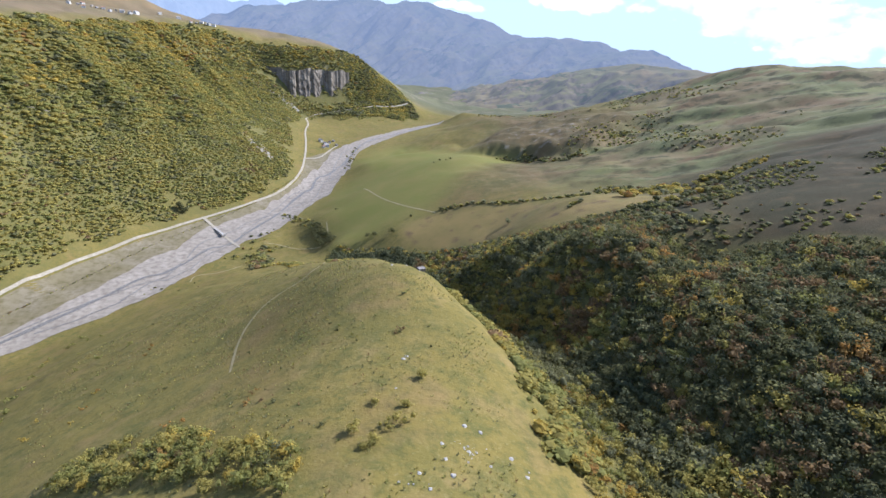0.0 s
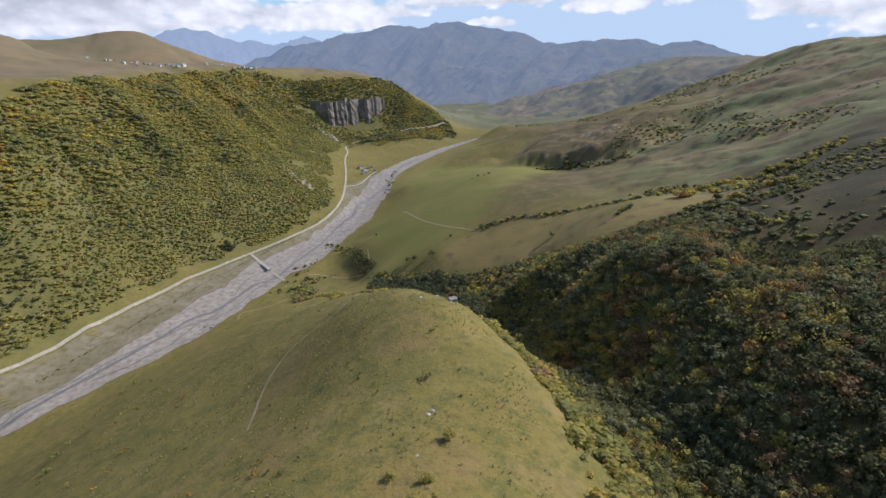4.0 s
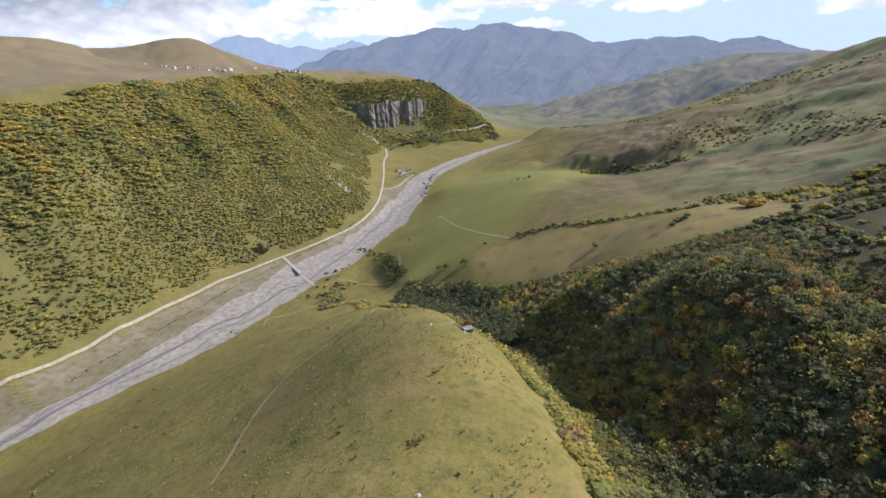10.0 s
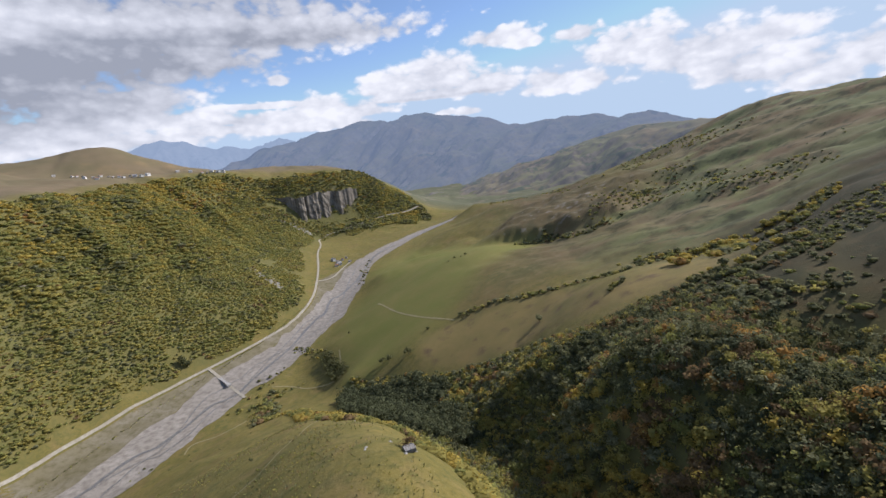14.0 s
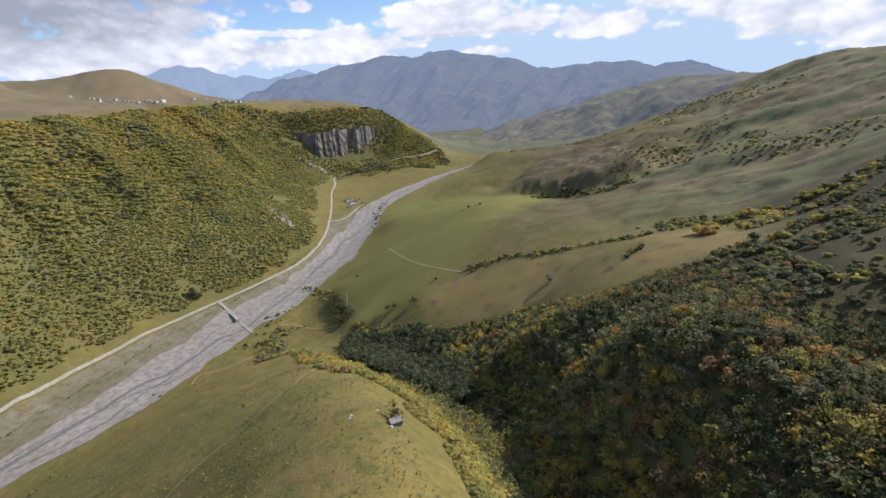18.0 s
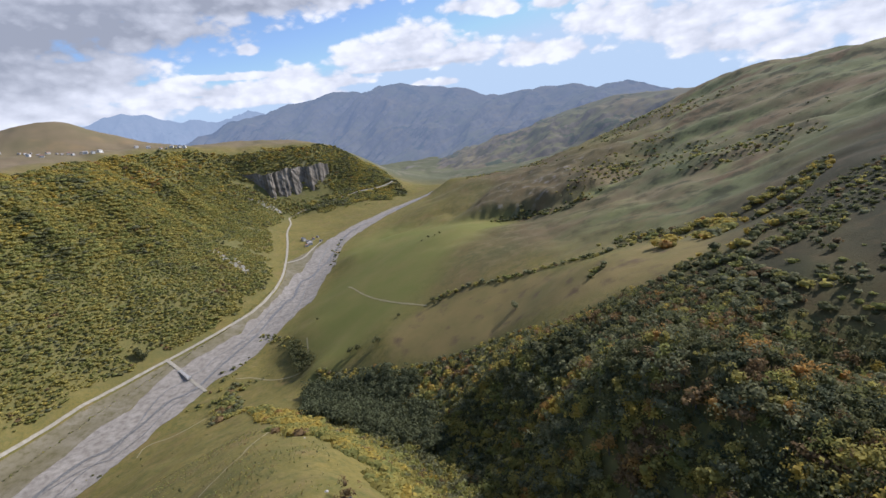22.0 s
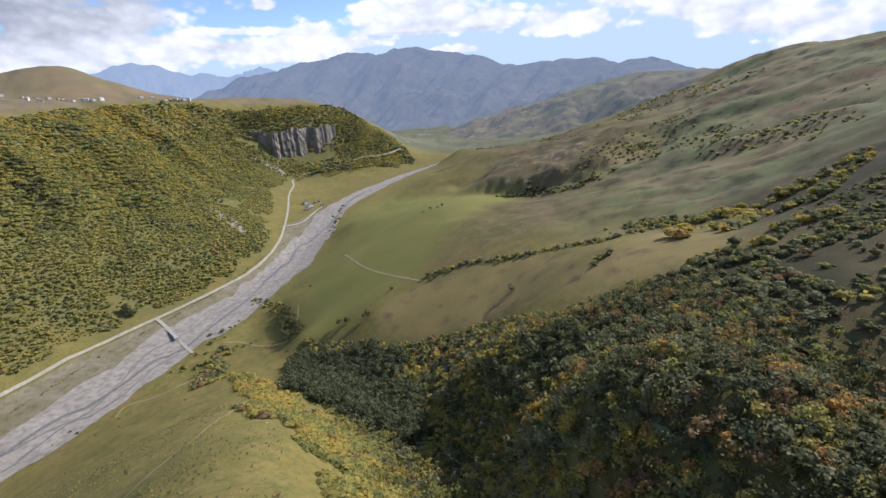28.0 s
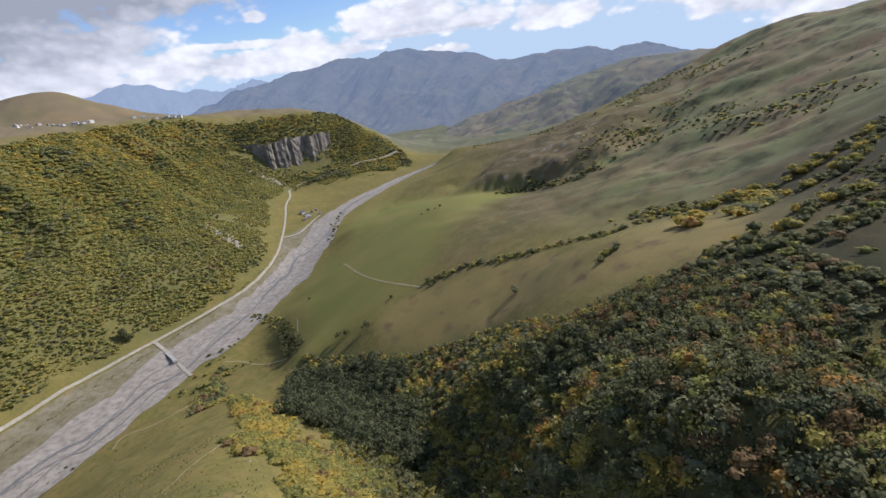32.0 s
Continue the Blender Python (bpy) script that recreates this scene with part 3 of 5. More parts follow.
    c = mix(c, field, attr("meadow"))
    brown = mix((0.255, 0.185, 0.07), (0.19, 0.155, 0.055), noise(0.02, 6.0)[0])
    brown = mix(brown, (0.15, 0.105, 0.055), noise(0.05, 6.0, 0.54, 0.68)[0])
    c = mix(c, brown, attr("brown"))
    # far valley floor: haze imitated by a greyed base colour
    hazed_vale = mix((0.15, 0.15, 0.085), (0.115, 0.12, 0.075), noise(0.006, 7.0)[0])
    hazed_vale = mix(hazed_vale, (0.20, 0.18, 0.12), noise(0.012, 7.0, 0.56, 0.64)[0])
    c = mix(c, hazed_vale, attr("hazed_vale"))
    crag = mix((0.16, 0.115, 0.055), (0.10, 0.085, 0.042), noise(0.03, 7.0)[0])
    crag = mix(crag, (0.25, 0.22, 0.18), times(noise(0.045, 8.0, 0.58, 0.66, (1.0, 1.0, 0.35))[0], 0.8))
    c = mix(c, crag, attr("crag"))
    floor = mix((0.12, 0.118, 0.04), (0.17, 0.145, 0.05), noise(0.08, 6.0)[0])
    c = mix(c, floor, attr("wood"))
    # bare rock where the land is steep
    sep = N("ShaderNodeSeparateXYZ")
    L(geo.outputs["True Normal"], sep.inputs[0])
    steep = N("ShaderNodeMapRange")
    steep.inputs["From Min"].default_value, steep.inputs["From Max"].default_value = 0.5, 0.36
    L(sep.outputs[2], steep.inputs["Value"])
    rock = mix((0.24, 0.22, 0.19), (0.14, 0.12, 0.10), noise(0.1, 8.0)[0])
    c = mix(c, rock, times(steep.outputs[0], 0.7))
    L(c, bsdf.inputs["Base Color"])
    b = N("ShaderNodeBump")
    b.inputs["Strength"].default_value, b.inputs["Distance"].default_value = 0.7, 0.5
    L(noise(0.8, 9.0)[1], b.inputs["Height"])
    L(b.outputs[0], bsdf.inputs["Normal"])
    return mat


GROUND = ground_material()
build_ground()


# ---- far ranges: a backdrop with haze mixed in as glow ----
def range_material(name, grass, dry, rock, wood, haze_glow):
    """Mountain grass, rock and woods, with haze painted over them as blue emission."""
    mat = bpy.data.materials.new(name)
    mat.use_nodes = True
    nt = mat.node_tree
    N, L = nt.nodes.new, nt.links.new
    bsdf = nt.nodes["Principled BSDF"]
    bsdf.inputs["Roughness"].default_value, bsdf.inputs["Specular IOR Level"].default_value = 0.95, 0.1
    geo = N("ShaderNodeNewGeometry")

    def noise(s, lo, hi):
        n, r = N("ShaderNodeTexNoise"), N("ShaderNodeMapRange")
        n.inputs["Scale"].default_value, n.inputs["Detail"].default_value, n.inputs["Roughness"].default_value = s, 8.0, 0.62
        r.inputs["From Min"].default_value, r.inputs["From Max"].default_value = lo, hi
        L(geo.outputs["Position"], n.inputs["Vector"])
        L(n.outputs["Fac"], r.inputs["Value"])
        return r.outputs[0]

    def mix(a, b, f):
        m = N("ShaderNodeMix")
        m.data_type = "RGBA"
        for k, v in (("A", a), ("B", b)):
            if isinstance(v, tuple):
                m.inputs[k].default_value = (*v, 1)
            else:
                L(v, m.inputs[k])
        L(f, m.inputs["Factor"])
        return m.outputs["Result"]

    c = mix(grass, dry, noise(0.003, 0.42, 0.58))
    c = mix(c, wood, noise(0.006, 0.54, 0.6))
    sep, steep = N("ShaderNodeSeparateXYZ"), N("ShaderNodeMapRange")
    L(geo.outputs["True Normal"], sep.inputs[0])
    steep.inputs["From Min"].default_value, steep.inputs["From Max"].default_value = 0.8, 0.6
    L(sep.outputs[2], steep.inputs["Value"])
    c = mix(c, mix(rock, tuple(v * 0.55 for v in rock), noise(0.02, 0.4, 0.6)), steep.outputs[0])
    L(c, bsdf.inputs["Base Color"])
    # painted haze: plain emission mixed in by a point attribute
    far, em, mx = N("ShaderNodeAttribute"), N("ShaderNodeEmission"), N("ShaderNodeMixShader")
    far.attribute_name = "haze_share"
    em.inputs["Color"].default_value = (*haze_glow, 1)
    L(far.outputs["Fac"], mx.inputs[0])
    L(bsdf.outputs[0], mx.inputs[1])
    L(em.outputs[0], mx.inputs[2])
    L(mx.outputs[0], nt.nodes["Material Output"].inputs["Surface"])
    return mat


def far_range(name, label, crest, depth, skew, foot, mat, seed, near, distant, size=420.0, relief=1.0):
    """A mountain range: a crest line with spurs that run down and sideways to a foot."""
    p = resample(crest, 12.0, 0)
    n, rows = len(p), 110
    u = np.arange(n) * 12.0
    v = p[:, :2] - np.array(ORIGIN)
    v /= np.hypot(v[:, 0], v[:, 1])[:, None]
    across = np.stack([-v[:, 1], v[:, 0]], 1)
    verts, share = [], []
    for k in range(rows):
        f = k / (rows - 1)
        q = p[:, :2] - v * depth * f + across * skew * f
        x, y = q[:, 0], q[:, 1]
        z = foot + (p[:, 2] - foot) * (1 - f) ** 1.25
        bend = 130 * wave_noise(x, y, 700, seed + 7, 3)
        swell = math.sin(math.pi * min(1.0, 0.04 + f)) ** 0.7
        spur = 1 - np.abs(wave_noise(u + bend, u * 0 + 500 * f, size, seed, 3)) * 2.2
        crease = 1 - np.abs(wave_noise(u - 0.6 * bend + 160 * f, u * 0 + 420 * f, size * 0.3, seed + 3, 4)) * 2.2
        z = z + relief * swell * (150 * np.clip(spur, -0.4, 1) + 60 * np.clip(crease, -0.5, 1) - 60)
        z = z + relief * (10 * wave_noise(x, y, 60, seed + 1, 5) + (0 if k else 7) * wave_noise(u, u * 0, 70, seed + 9, 4))
        verts.append(np.c_[q, z])
        # more of the haze glow farther off and towards -x
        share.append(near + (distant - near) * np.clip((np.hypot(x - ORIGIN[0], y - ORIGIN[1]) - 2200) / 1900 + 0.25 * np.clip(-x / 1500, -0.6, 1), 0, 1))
    back = np.c_[p[:, :2] + v * 120, p[:, 2] - 250]
    grid = np.array([back] + verts)
    idx = np.arange(grid.shape[0] * n).reshape(grid.shape[0], n)
    quads = np.stack([idx[:-1, :-1], idx[1:, :-1], idx[1:, 1:], idx[:-1, 1:]], -1).reshape(-1, 4)
    me = mesh_from(name, grid.reshape(-1, 3), quads, [mat])
    at = me.attributes.new("haze_share", "FLOAT", "POINT")
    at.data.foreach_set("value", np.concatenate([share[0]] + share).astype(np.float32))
    tagged(new(name, me), label, "mountain range", kind="structure")


def crest_at(far, *angles):
    """A crest line by bearing and height above the level, in degrees, far metres from the valley's head."""
    return [(32 + far * math.sin(radians(a)), 127 + far * math.cos(radians(a)), 282 + far * math.tan(radians(e))) for a, e in angles]


FAR_CREST = crest_at(4720, (-47, 4.0), (-44, 3.6), (-41, 4.1), (-38, 3.9), (-34.5, 4.6), (-32.3, 5.2), (-30.2, 4.5), (-26.7, 4.0), (-22.9, 3.9), (-19.3, 4.2), (-15.8, 3.4), (-8, 1.5))
MAIN_CREST = crest_at(4100, (-26, 2.3), (-23, 3.2), (-18.2, 3.8), (-14.3, 4.8), (-11.4, 5.2), (-7.8, 5.05), (-5.1, 5.4), (-3.3, 5.3), (0.1, 4.6), (3.0, 4.3), (4.6, 3.9), (6.4, 3.2), (8.5, 2.8), (12.4, 2.9), (16.8, 3.0), (19.2, 2.2), (22.4, 2.3), (25.4, 1.4), (29, 0.7), (34, 0.2))
FLANK_CREST = crest_at(3000, (1.5, -4.6), (4.0, -3.7), (8.0, -2.1), (12.0, -0.9), (16.0, 0.1), (20, 0.9), (24, 1.1), (28.2, 0.9), (33, 1.0), (38, 0.6))
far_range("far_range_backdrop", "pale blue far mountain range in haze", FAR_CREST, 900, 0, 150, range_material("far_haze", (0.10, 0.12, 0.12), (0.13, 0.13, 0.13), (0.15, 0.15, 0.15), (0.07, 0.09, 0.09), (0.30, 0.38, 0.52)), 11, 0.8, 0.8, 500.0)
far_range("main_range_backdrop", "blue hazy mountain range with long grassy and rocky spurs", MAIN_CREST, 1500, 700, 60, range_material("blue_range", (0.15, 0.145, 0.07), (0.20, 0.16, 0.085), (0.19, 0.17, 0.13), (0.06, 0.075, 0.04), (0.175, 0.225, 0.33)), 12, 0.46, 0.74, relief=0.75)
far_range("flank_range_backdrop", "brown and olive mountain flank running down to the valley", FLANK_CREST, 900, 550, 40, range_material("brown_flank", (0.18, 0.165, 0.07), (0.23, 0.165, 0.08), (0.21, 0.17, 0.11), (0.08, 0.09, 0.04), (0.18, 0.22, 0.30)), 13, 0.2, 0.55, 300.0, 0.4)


# ---- river and roads ----
def ribbon(name, left, right, rows, lift, mat, label, category, cols=9, step=8.0, ragged=0.0, seed=1):
    a, b = resample(left, step), resample(right, step)
    n = rows or max(len(a), len(b))
    u = np.linspace(0, 1, n)
    ga = np.stack([np.interp(u, np.linspace(0, 1, len(a)), a[:, k]) for k in range(2)], 1)
    gb = np.stack([np.interp(u, np.linspace(0, 1, len(b)), b[:, k]) for k in range(2)], 1)
    w = np.linspace(0, 1, cols)[None, :, None]
    if ragged:
        d = gb - ga
        ga = ga - d * (ragged * wave_noise(ga[:, 0], ga[:, 1], 40, seed))[:, None]
        gb = gb + d * (ragged * wave_noise(gb[:, 0], gb[:, 1], 40, seed + 1))[:, None]
    g = ga[:, None, :] * (1 - w) + gb[:, None, :] * w
    x, y = g[..., 0].ravel(), g[..., 1].ravel()
    z = ground(x, y) + lift
    idx = np.arange(n * cols).reshape(n, cols)
    quads = np.stack([idx[:-1, :-1], idx[:-1, 1:], idx[1:, 1:], idx[1:, :-1]], -1).reshape(-1, 4)
    ob = new(name, mesh_from(name, np.stack([x, y, z], 1), quads, [mat]))
    return tagged(ob, label, category, kind="structure")


def track(name, line, width, lift, mat, label, category="path", step=4.0, ragged=0.0):
    p = resample([q[:2] for q in line], step)
    t = np.gradient(p, axis=0)
    t /= np.hypot(t[:, 0], t[:, 1])[:, None] + 1e-9
    nrm = np.stack([-t[:, 1], t[:, 0]], 1) * width / 2
    if ragged:
        nrm = nrm * (1 + ragged * wave_noise(p[:, 0], p[:, 1], 14, 4))[:, None]
    return ribbon(name, p + nrm, p - nrm, len(p), lift, mat, label, category, cols=3, step=step)


ribbon("river_bed", [p[:2] for p in RIVER_L], [p[:2] for p in RIVER_R], None, 0.6, GRAVEL, "wide pale grey gravel bed of a braided river", "river", cols=25, ragged=0.2)
ribbon("gravel_terrace", [(p[0] + 4, p[1] - 3) for p in ROAD[:9]], [(p[0] + 6, p[1]) for p in RIVER_L[:9]], None, 0.3, SILT, "gravel terrace with thin grass between road and river", "terrace", cols=13)
track("road", ROAD + ROAD_UP[1:], 4.4, 0.9, DUST, "pale dusty unpaved valley road", "road", ragged=0.1)
track("camp_track", [(-322, 1103), (-292, 1131), (-287, 1201), (-280, 1253)], 5.0, 1.0, DUST, "pale dirt track branching to a riverside camp")
track("spur_path", [(-87, 170), (-100, 205), (-104, 236), (-102, 261), (-84, 275), (-82, 323), (-130, 587)], 1.2, 0.12, PATHSOIL, "narrow trodden earth path along the grassy spur", ragged=0.4)
track("toe_path", [(-318, 548), (-326, 573), (-289, 573), (-270, 603)], 1.6, 0.15, PATHSOIL, "narrow trodden earth path near the spur's foot", ragged=0.4)
track("meadow_wash", [(-142, 866), (-97, 771), (-50, 699), (-1, 637)], 2.4, 0.22, PATHSOIL, "pale dry stream wash crossing the meadow", ragged=0.5)
track("mouth_path", [(-275, 696), (-249, 693), (-217, 668), (-190, 656), (-160, 648), (-161, 662), (-170, 694), (-182, 735)], 1.8, 0.22, PATHSOIL, "pale footpath near the ravine's mouth", ragged=0.4)


def braid(phase, swing, width, a, b):
    """One thread of the river, swinging across its bed."""
    la, lb = resample([p[:2] for p in RIVER_L], 10.0), resample([p[:2] for p in RIVER_R], 10.0)
    u = np.linspace(a, b, 160)
    pa = np.stack([np.interp(u, np.linspace(0, 1, len(la)), la[:, k]) for k in range(2)], 1)
    pb = np.stack([np.interp(u, np.linspace(0, 1, len(lb)), lb[:, k]) for k in range(2)], 1)
    w = 0.5 + swing * np.sin(u * 23 + phase) + 0.2 * wave_noise(u * 900, u * 0 + phase, 22, 6, 3)
    p = pa * (1 - w)[:, None] + pb * w[:, None]
    track("river_thread", [tuple(q) for q in p], width, 0.9, WATER, "thin grey-blue thread of running water on the gravel", "river", ragged=0.6)


braid(0.4, 0.16, 5.0, 0.0, 1.0)
braid(1.3, 0.30, 1.6, 0.05, 0.6)
braid(3.4, 0.22, 1.8, 0.15, 0.9)
SCREE = material("pale_scree", (0.31, 0.29, 0.25), vary=(0.2, 0.185, 0.15), scale=0.25, second=(0.25, 0.22, 0.16), second_scale=0.05, bump=0.4, bump_scale=0.4)
ribbon("scree_strip", [(-457, 1074), (-426, 1068), (-383, 1035), (-362, 1011)], [(-447, 1052), (-413, 1028), (-380, 1010), (-361, 1005)], 30, 0.6, SCREE, "pale strip of scree on the wooded slope", "scree", cols=5, ragged=0.2)
ribbon("scree_cone", [(-561, 1546), (-526, 1553), (-478, 1569)], [(-544, 1584), (-513, 1602), (-475, 1583)], 30, 0.8, SCREE, "pale scree cone below the cliff", "scree", cols=5, ragged=0.2)
ribbon("lip_scar", [(-75, 434), (-52, 390), (-35, 362), (-27, 345)], [(-79, 429), (-58, 385), (-41, 357), (-32, 342)], 40, 0.25, SCREE, "bare grey stony runnel down the spur's steep side", "scree", cols=5, ragged=0.3)
ribbon("bare_scar", [(133, 239), (140, 238), (144, 231)], [(132, 236), (136, 231), (140, 226)], 30, 0.15, SCREE, "bare grey earth scar among the trees", "scree", cols=6, ragged=0.25)


# ---- trees ----
def cube_ball(n=2):
    """A ball of quads: verts, quads."""
    bm = bmesh.new()
    bmesh.ops.create_cube(bm, size=2)
    if n > 1:
        bmesh.ops.subdivide_edges(bm, edges=bm.edges[:], cuts=n - 1, use_grid_fill=True)
    v = np.array([p.co.normalized()[:] for p in bm.verts])
    q = np.array([[p.index for p in f.verts] for f in bm.faces])
    bm.free()
    return v, q


BALL2, BALL1 = cube_ball(2), cube_ball(1)


def tree_shape(seed, leaves, leaf, lobes, ball, spread=0.42, tall=1.05, trunk=0.12):
    """A unit tree one metre high: verts, quads, and for each quad 0 for bark or 1 for leaf."""
    rng = np.random.default_rng(seed)
    cen = rng.normal(size=(lobes, 3)) * (spread * 0.45, spread * 0.45, 0.14 * tall)
    cen[:, 2] += trunk + 0.40 * tall
    cen[0] = (0, 0, trunk + 0.42 * tall)
    rad = rng.uniform(0.17, 0.30, lobes) * (1.0 + 0.4 * (lobes < 4))
    V, Q, K = [], [], []
    count = 0

    def add(v, q, k):
        nonlocal count
        V.append(v), Q.append(q + count), K.append(np.full(len(q), k))
        count += len(v)

    h = trunk + 0.35 * tall
    r0, r1 = 0.032, 0.012
    ring = np.array([(math.cos(a), math.sin(a)) for a in np.arange(5) * math.tau / 5])
    v = np.concatenate([np.c_[ring * r0, np.full(5, -0.12)], np.c_[ring * r1 + rng.normal(size=2) * 0.02, np.full(5, h)]])
    add(v, np.array([[k, (k + 1) % 5, 5 + (k + 1) % 5, 5 + k] for k in range(5)]), 0)
    for c, r in zip(cen[: max(2, lobes // 2)], rad):
        bv, bq = ball
        add(c + bv * r * 0.62 * rng.uniform(0.75, 1.25, (len(bv), 1)), bq, 1)
    pick = rng.integers(0, lobes, leaves)
    d = rng.normal(size=(leaves, 3))
    d /= np.linalg.norm(d, axis=1)[:, None]
    d[:, 2] = np.where(d[:, 2] < -0.5, -d[:, 2], d[:, 2])
    p = cen[pick] + d * (rad[pick] * rng.uniform(0.8, 1.12, leaves))[:, None]
    n = d + rng.normal(size=(leaves, 3)) * 0.35
    n /= np.linalg.norm(n, axis=1)[:, None]
    a = np.cross(n, rng.normal(size=(leaves, 3)))
    a /= np.linalg.norm(a, axis=1)[:, None]
    b = np.cross(n, a)
    s = leaf * rng.uniform(0.6, 1.35, (leaves, 1))
    j = [rng.uniform(0.7, 1.3, (leaves, 1)) for _ in range(4)]
    v = np.stack([p + a * s * j[0], p + b * s * j[1] * 0.8, p - a * s * j[2], p - b * s * j[3] * 0.8], 1).reshape(-1, 3)
    add(v, np.arange(leaves * 4).reshape(-1, 4), 1)
    return np.concatenate(V), np.concatenate(Q), np.concatenate(K)


NEAR = [tree_shape(k, 160, 0.056, 9, BALL1, 0.5) for k in range(5)]
MIDDLE = [tree_shape(20 + k, 72, 0.073, 6, BALL1, 0.5) for k in range(5)]


def clump_shape(seed, leaves=30, leaf=0.14):
    """A full crown seen from far off: uneven lobes with leaf sprays, a metre high."""
    rng = np.random.default_rng(seed)
    cen = np.array([(0, 0, 0.40), (0.26, 0.05, 0.32), (-0.15, -0.25, 0.34)]) + rng.normal(size=(3, 3)) * 0.06
    rad = np.array([0.38, 0.3, 0.3]) * rng.uniform(0.85, 1.2, 3)
    V = [cen[0] + BALL2[0] * rad[0] * rng.uniform(0.7, 1.1, (len(BALL2[0]), 1)) * (0.95, 0.95, 0.95)]
    Q, count = [BALL2[1]], len(BALL2[0])
    pick = rng.integers(0, 3, leaves)
    d = rng.normal(size=(leaves, 3))
    d[:, 2] = np.abs(d[:, 2])
    d /= np.linalg.norm(d, axis=1)[:, None]
    p = cen[pick] + d * (rad[pick] * rng.uniform(0.85, 1.12, leaves))[:, None]
    n = d + rng.normal(size=(leaves, 3)) * 0.4
    a = np.cross(n, rng.normal(size=(leaves, 3)))
    a /= np.linalg.norm(a, axis=1)[:, None]
    b = np.cross(n / np.linalg.norm(n, axis=1)[:, None], a)
    s = leaf * rng.uniform(0.6, 1.3, (leaves, 1))
    V.append(np.stack([p + a * s, p + b * s * 0.8, p - a * s, p - b * s * 0.8], 1).reshape(-1, 3))
    Q.append(np.arange(leaves * 4).reshape(-1, 4) + count)
    quads = np.concatenate(Q)
    return np.concatenate(V), quads, np.ones(len(quads), int)


FAR = [clump_shape(40 + k) for k in range(5)]


def scrub_shape(seed):
    """A low shrub: one uneven lobe and a few sprays."""
    rng = np.random.default_rng(seed)
    v = BALL1[0] * rng.uniform(0.5, 0.75, (len(BALL1[0]), 1)) * (1, 1, 0.7) + (0, 0, 0.25)
    p = rng.normal(size=(7, 3)) * (0.3, 0.3, 0.12) + (0, 0, 0.55)
    a, b = rng.normal(size=(7, 3)) * 0.2, rng.normal(size=(7, 3)) * 0.2
    return np.concatenate([v, np.stack([p + a, p + b, p - a, p - b], 1).reshape(-1, 3)]), np.concatenate([BALL1[1], np.arange(28).reshape(-1, 4) + len(v)]), np.ones(len(BALL1[1]) + 7, int)


SCRUB = [scrub_shape(70 + k) for k in range(5)]


def tuft_shape(seed, blades=9):
    """A tuft of coarse grass, a metre high: narrow blades leaning outwards."""
    rng = np.random.default_rng(seed)
    V, Q = [], []
    for k in range(blades):
        a = rng.uniform(0, math.tau)
        d, s = np.array((math.cos(a), math.sin(a), 0)), np.array((-math.sin(a), math.cos(a), 0)) * 0.16
        b, lean, h = d * rng.uniform(0, 0.3), rng.uniform(0.3, 0.9), rng.uniform(0.5, 1)
        top = b + d * lean + (0, 0, h)
        V += [b - s, b + s, top + s * 0.3, top - s * 0.3]
        Q.append([4 * k, 4 * k + 1, 4 * k + 2, 4 * k + 3])
    return np.array(V), np.array(Q), np.ones(blades, int)


TUFTS = [tuft_shape(60 + k) for k in range(5)]


def plant(name, label, xs, ys, size, hue, seed, category="forest", shapes=None, smooth=False, broad=1.0):
    """A wood as one mesh. size: heights; hue: index into LEAVES for each tree."""
    rng = np.random.default_rng(seed)
    zs = ground(xs, ys)
    far = np.hypot(xs - 40, ys - 150)
    V, Q, M = [], [], []
    count = 0
    for k in range(len(xs)):
        v, q, kind = (shapes or (NEAR if far[k] < 160 else MIDDLE if far[k] < 290 else FAR))[rng.integers(5)]
        a = rng.uniform(0, math.tau)
        c, s = math.cos(a), math.sin(a)
        wide = size[k] * rng.uniform(0.85, 1.25) * broad
        V.append(np.stack([(v[:, 0] * c - v[:, 1] * s) * wide + xs[k], (v[:, 0] * s + v[:, 1] * c) * wide + ys[k], v[:, 2] * size[k] + zs[k]], 1))
        Q.append(q + count)
        M.append(np.where(kind == 0, 0, 1 + hue[k]))
        count += len(v)
    ob = new(name, mesh_from(name, np.concatenate(V), np.concatenate(Q), [BARK] + LEAVES, np.concatenate(M), smooth=smooth))
    return tagged(ob, label, category, kind="stuff")


def scatter(poly, gap, seed):
    """Jittered points in a polygon of the plan."""
    p = np.array(poly, float)
    rng = np.random.default_rng(seed)
    gx, gy = np.meshgrid(np.arange(p[:, 0].min(), p[:, 0].max(), gap), np.arange(p[:, 1].min(), p[:, 1].max(), gap))
    x, y = gx.ravel() + rng.uniform(-0.5, 0.5, gx.size) * gap, gy.ravel() + rng.uniform(-0.5, 0.5, gx.size) * gap
    drift = 0.04 * min(np.ptp(p[:, 0]), np.ptp(p[:, 1])) * wave_noise(x, y, 45, seed, 3)
    keep = soft_poly(x + drift, y - drift, poly, 1.0) > rng.uniform(0.2, 0.8, len(x))
    return x[keep], y[keep], rng


def mixed(rng, weights, count):
    w = np.array(weights, float)
    return rng.choice(len(w), count, p=w / w.sum())


def hues(x, y, rng, table, size, seed):
    """A kind of leaf for each tree: neighbours tend to be alike."""
    n = wave_noise(x, y, size, seed, 3) + rng.normal(size=len(x)) * 0.24
    cuts = np.quantile(n, np.cumsum(np.array([w for _, w in table], float))[:-1] / sum(w for _, w in table))
    return np.array([t for t, _ in table])[np.searchsorted(cuts, n)]


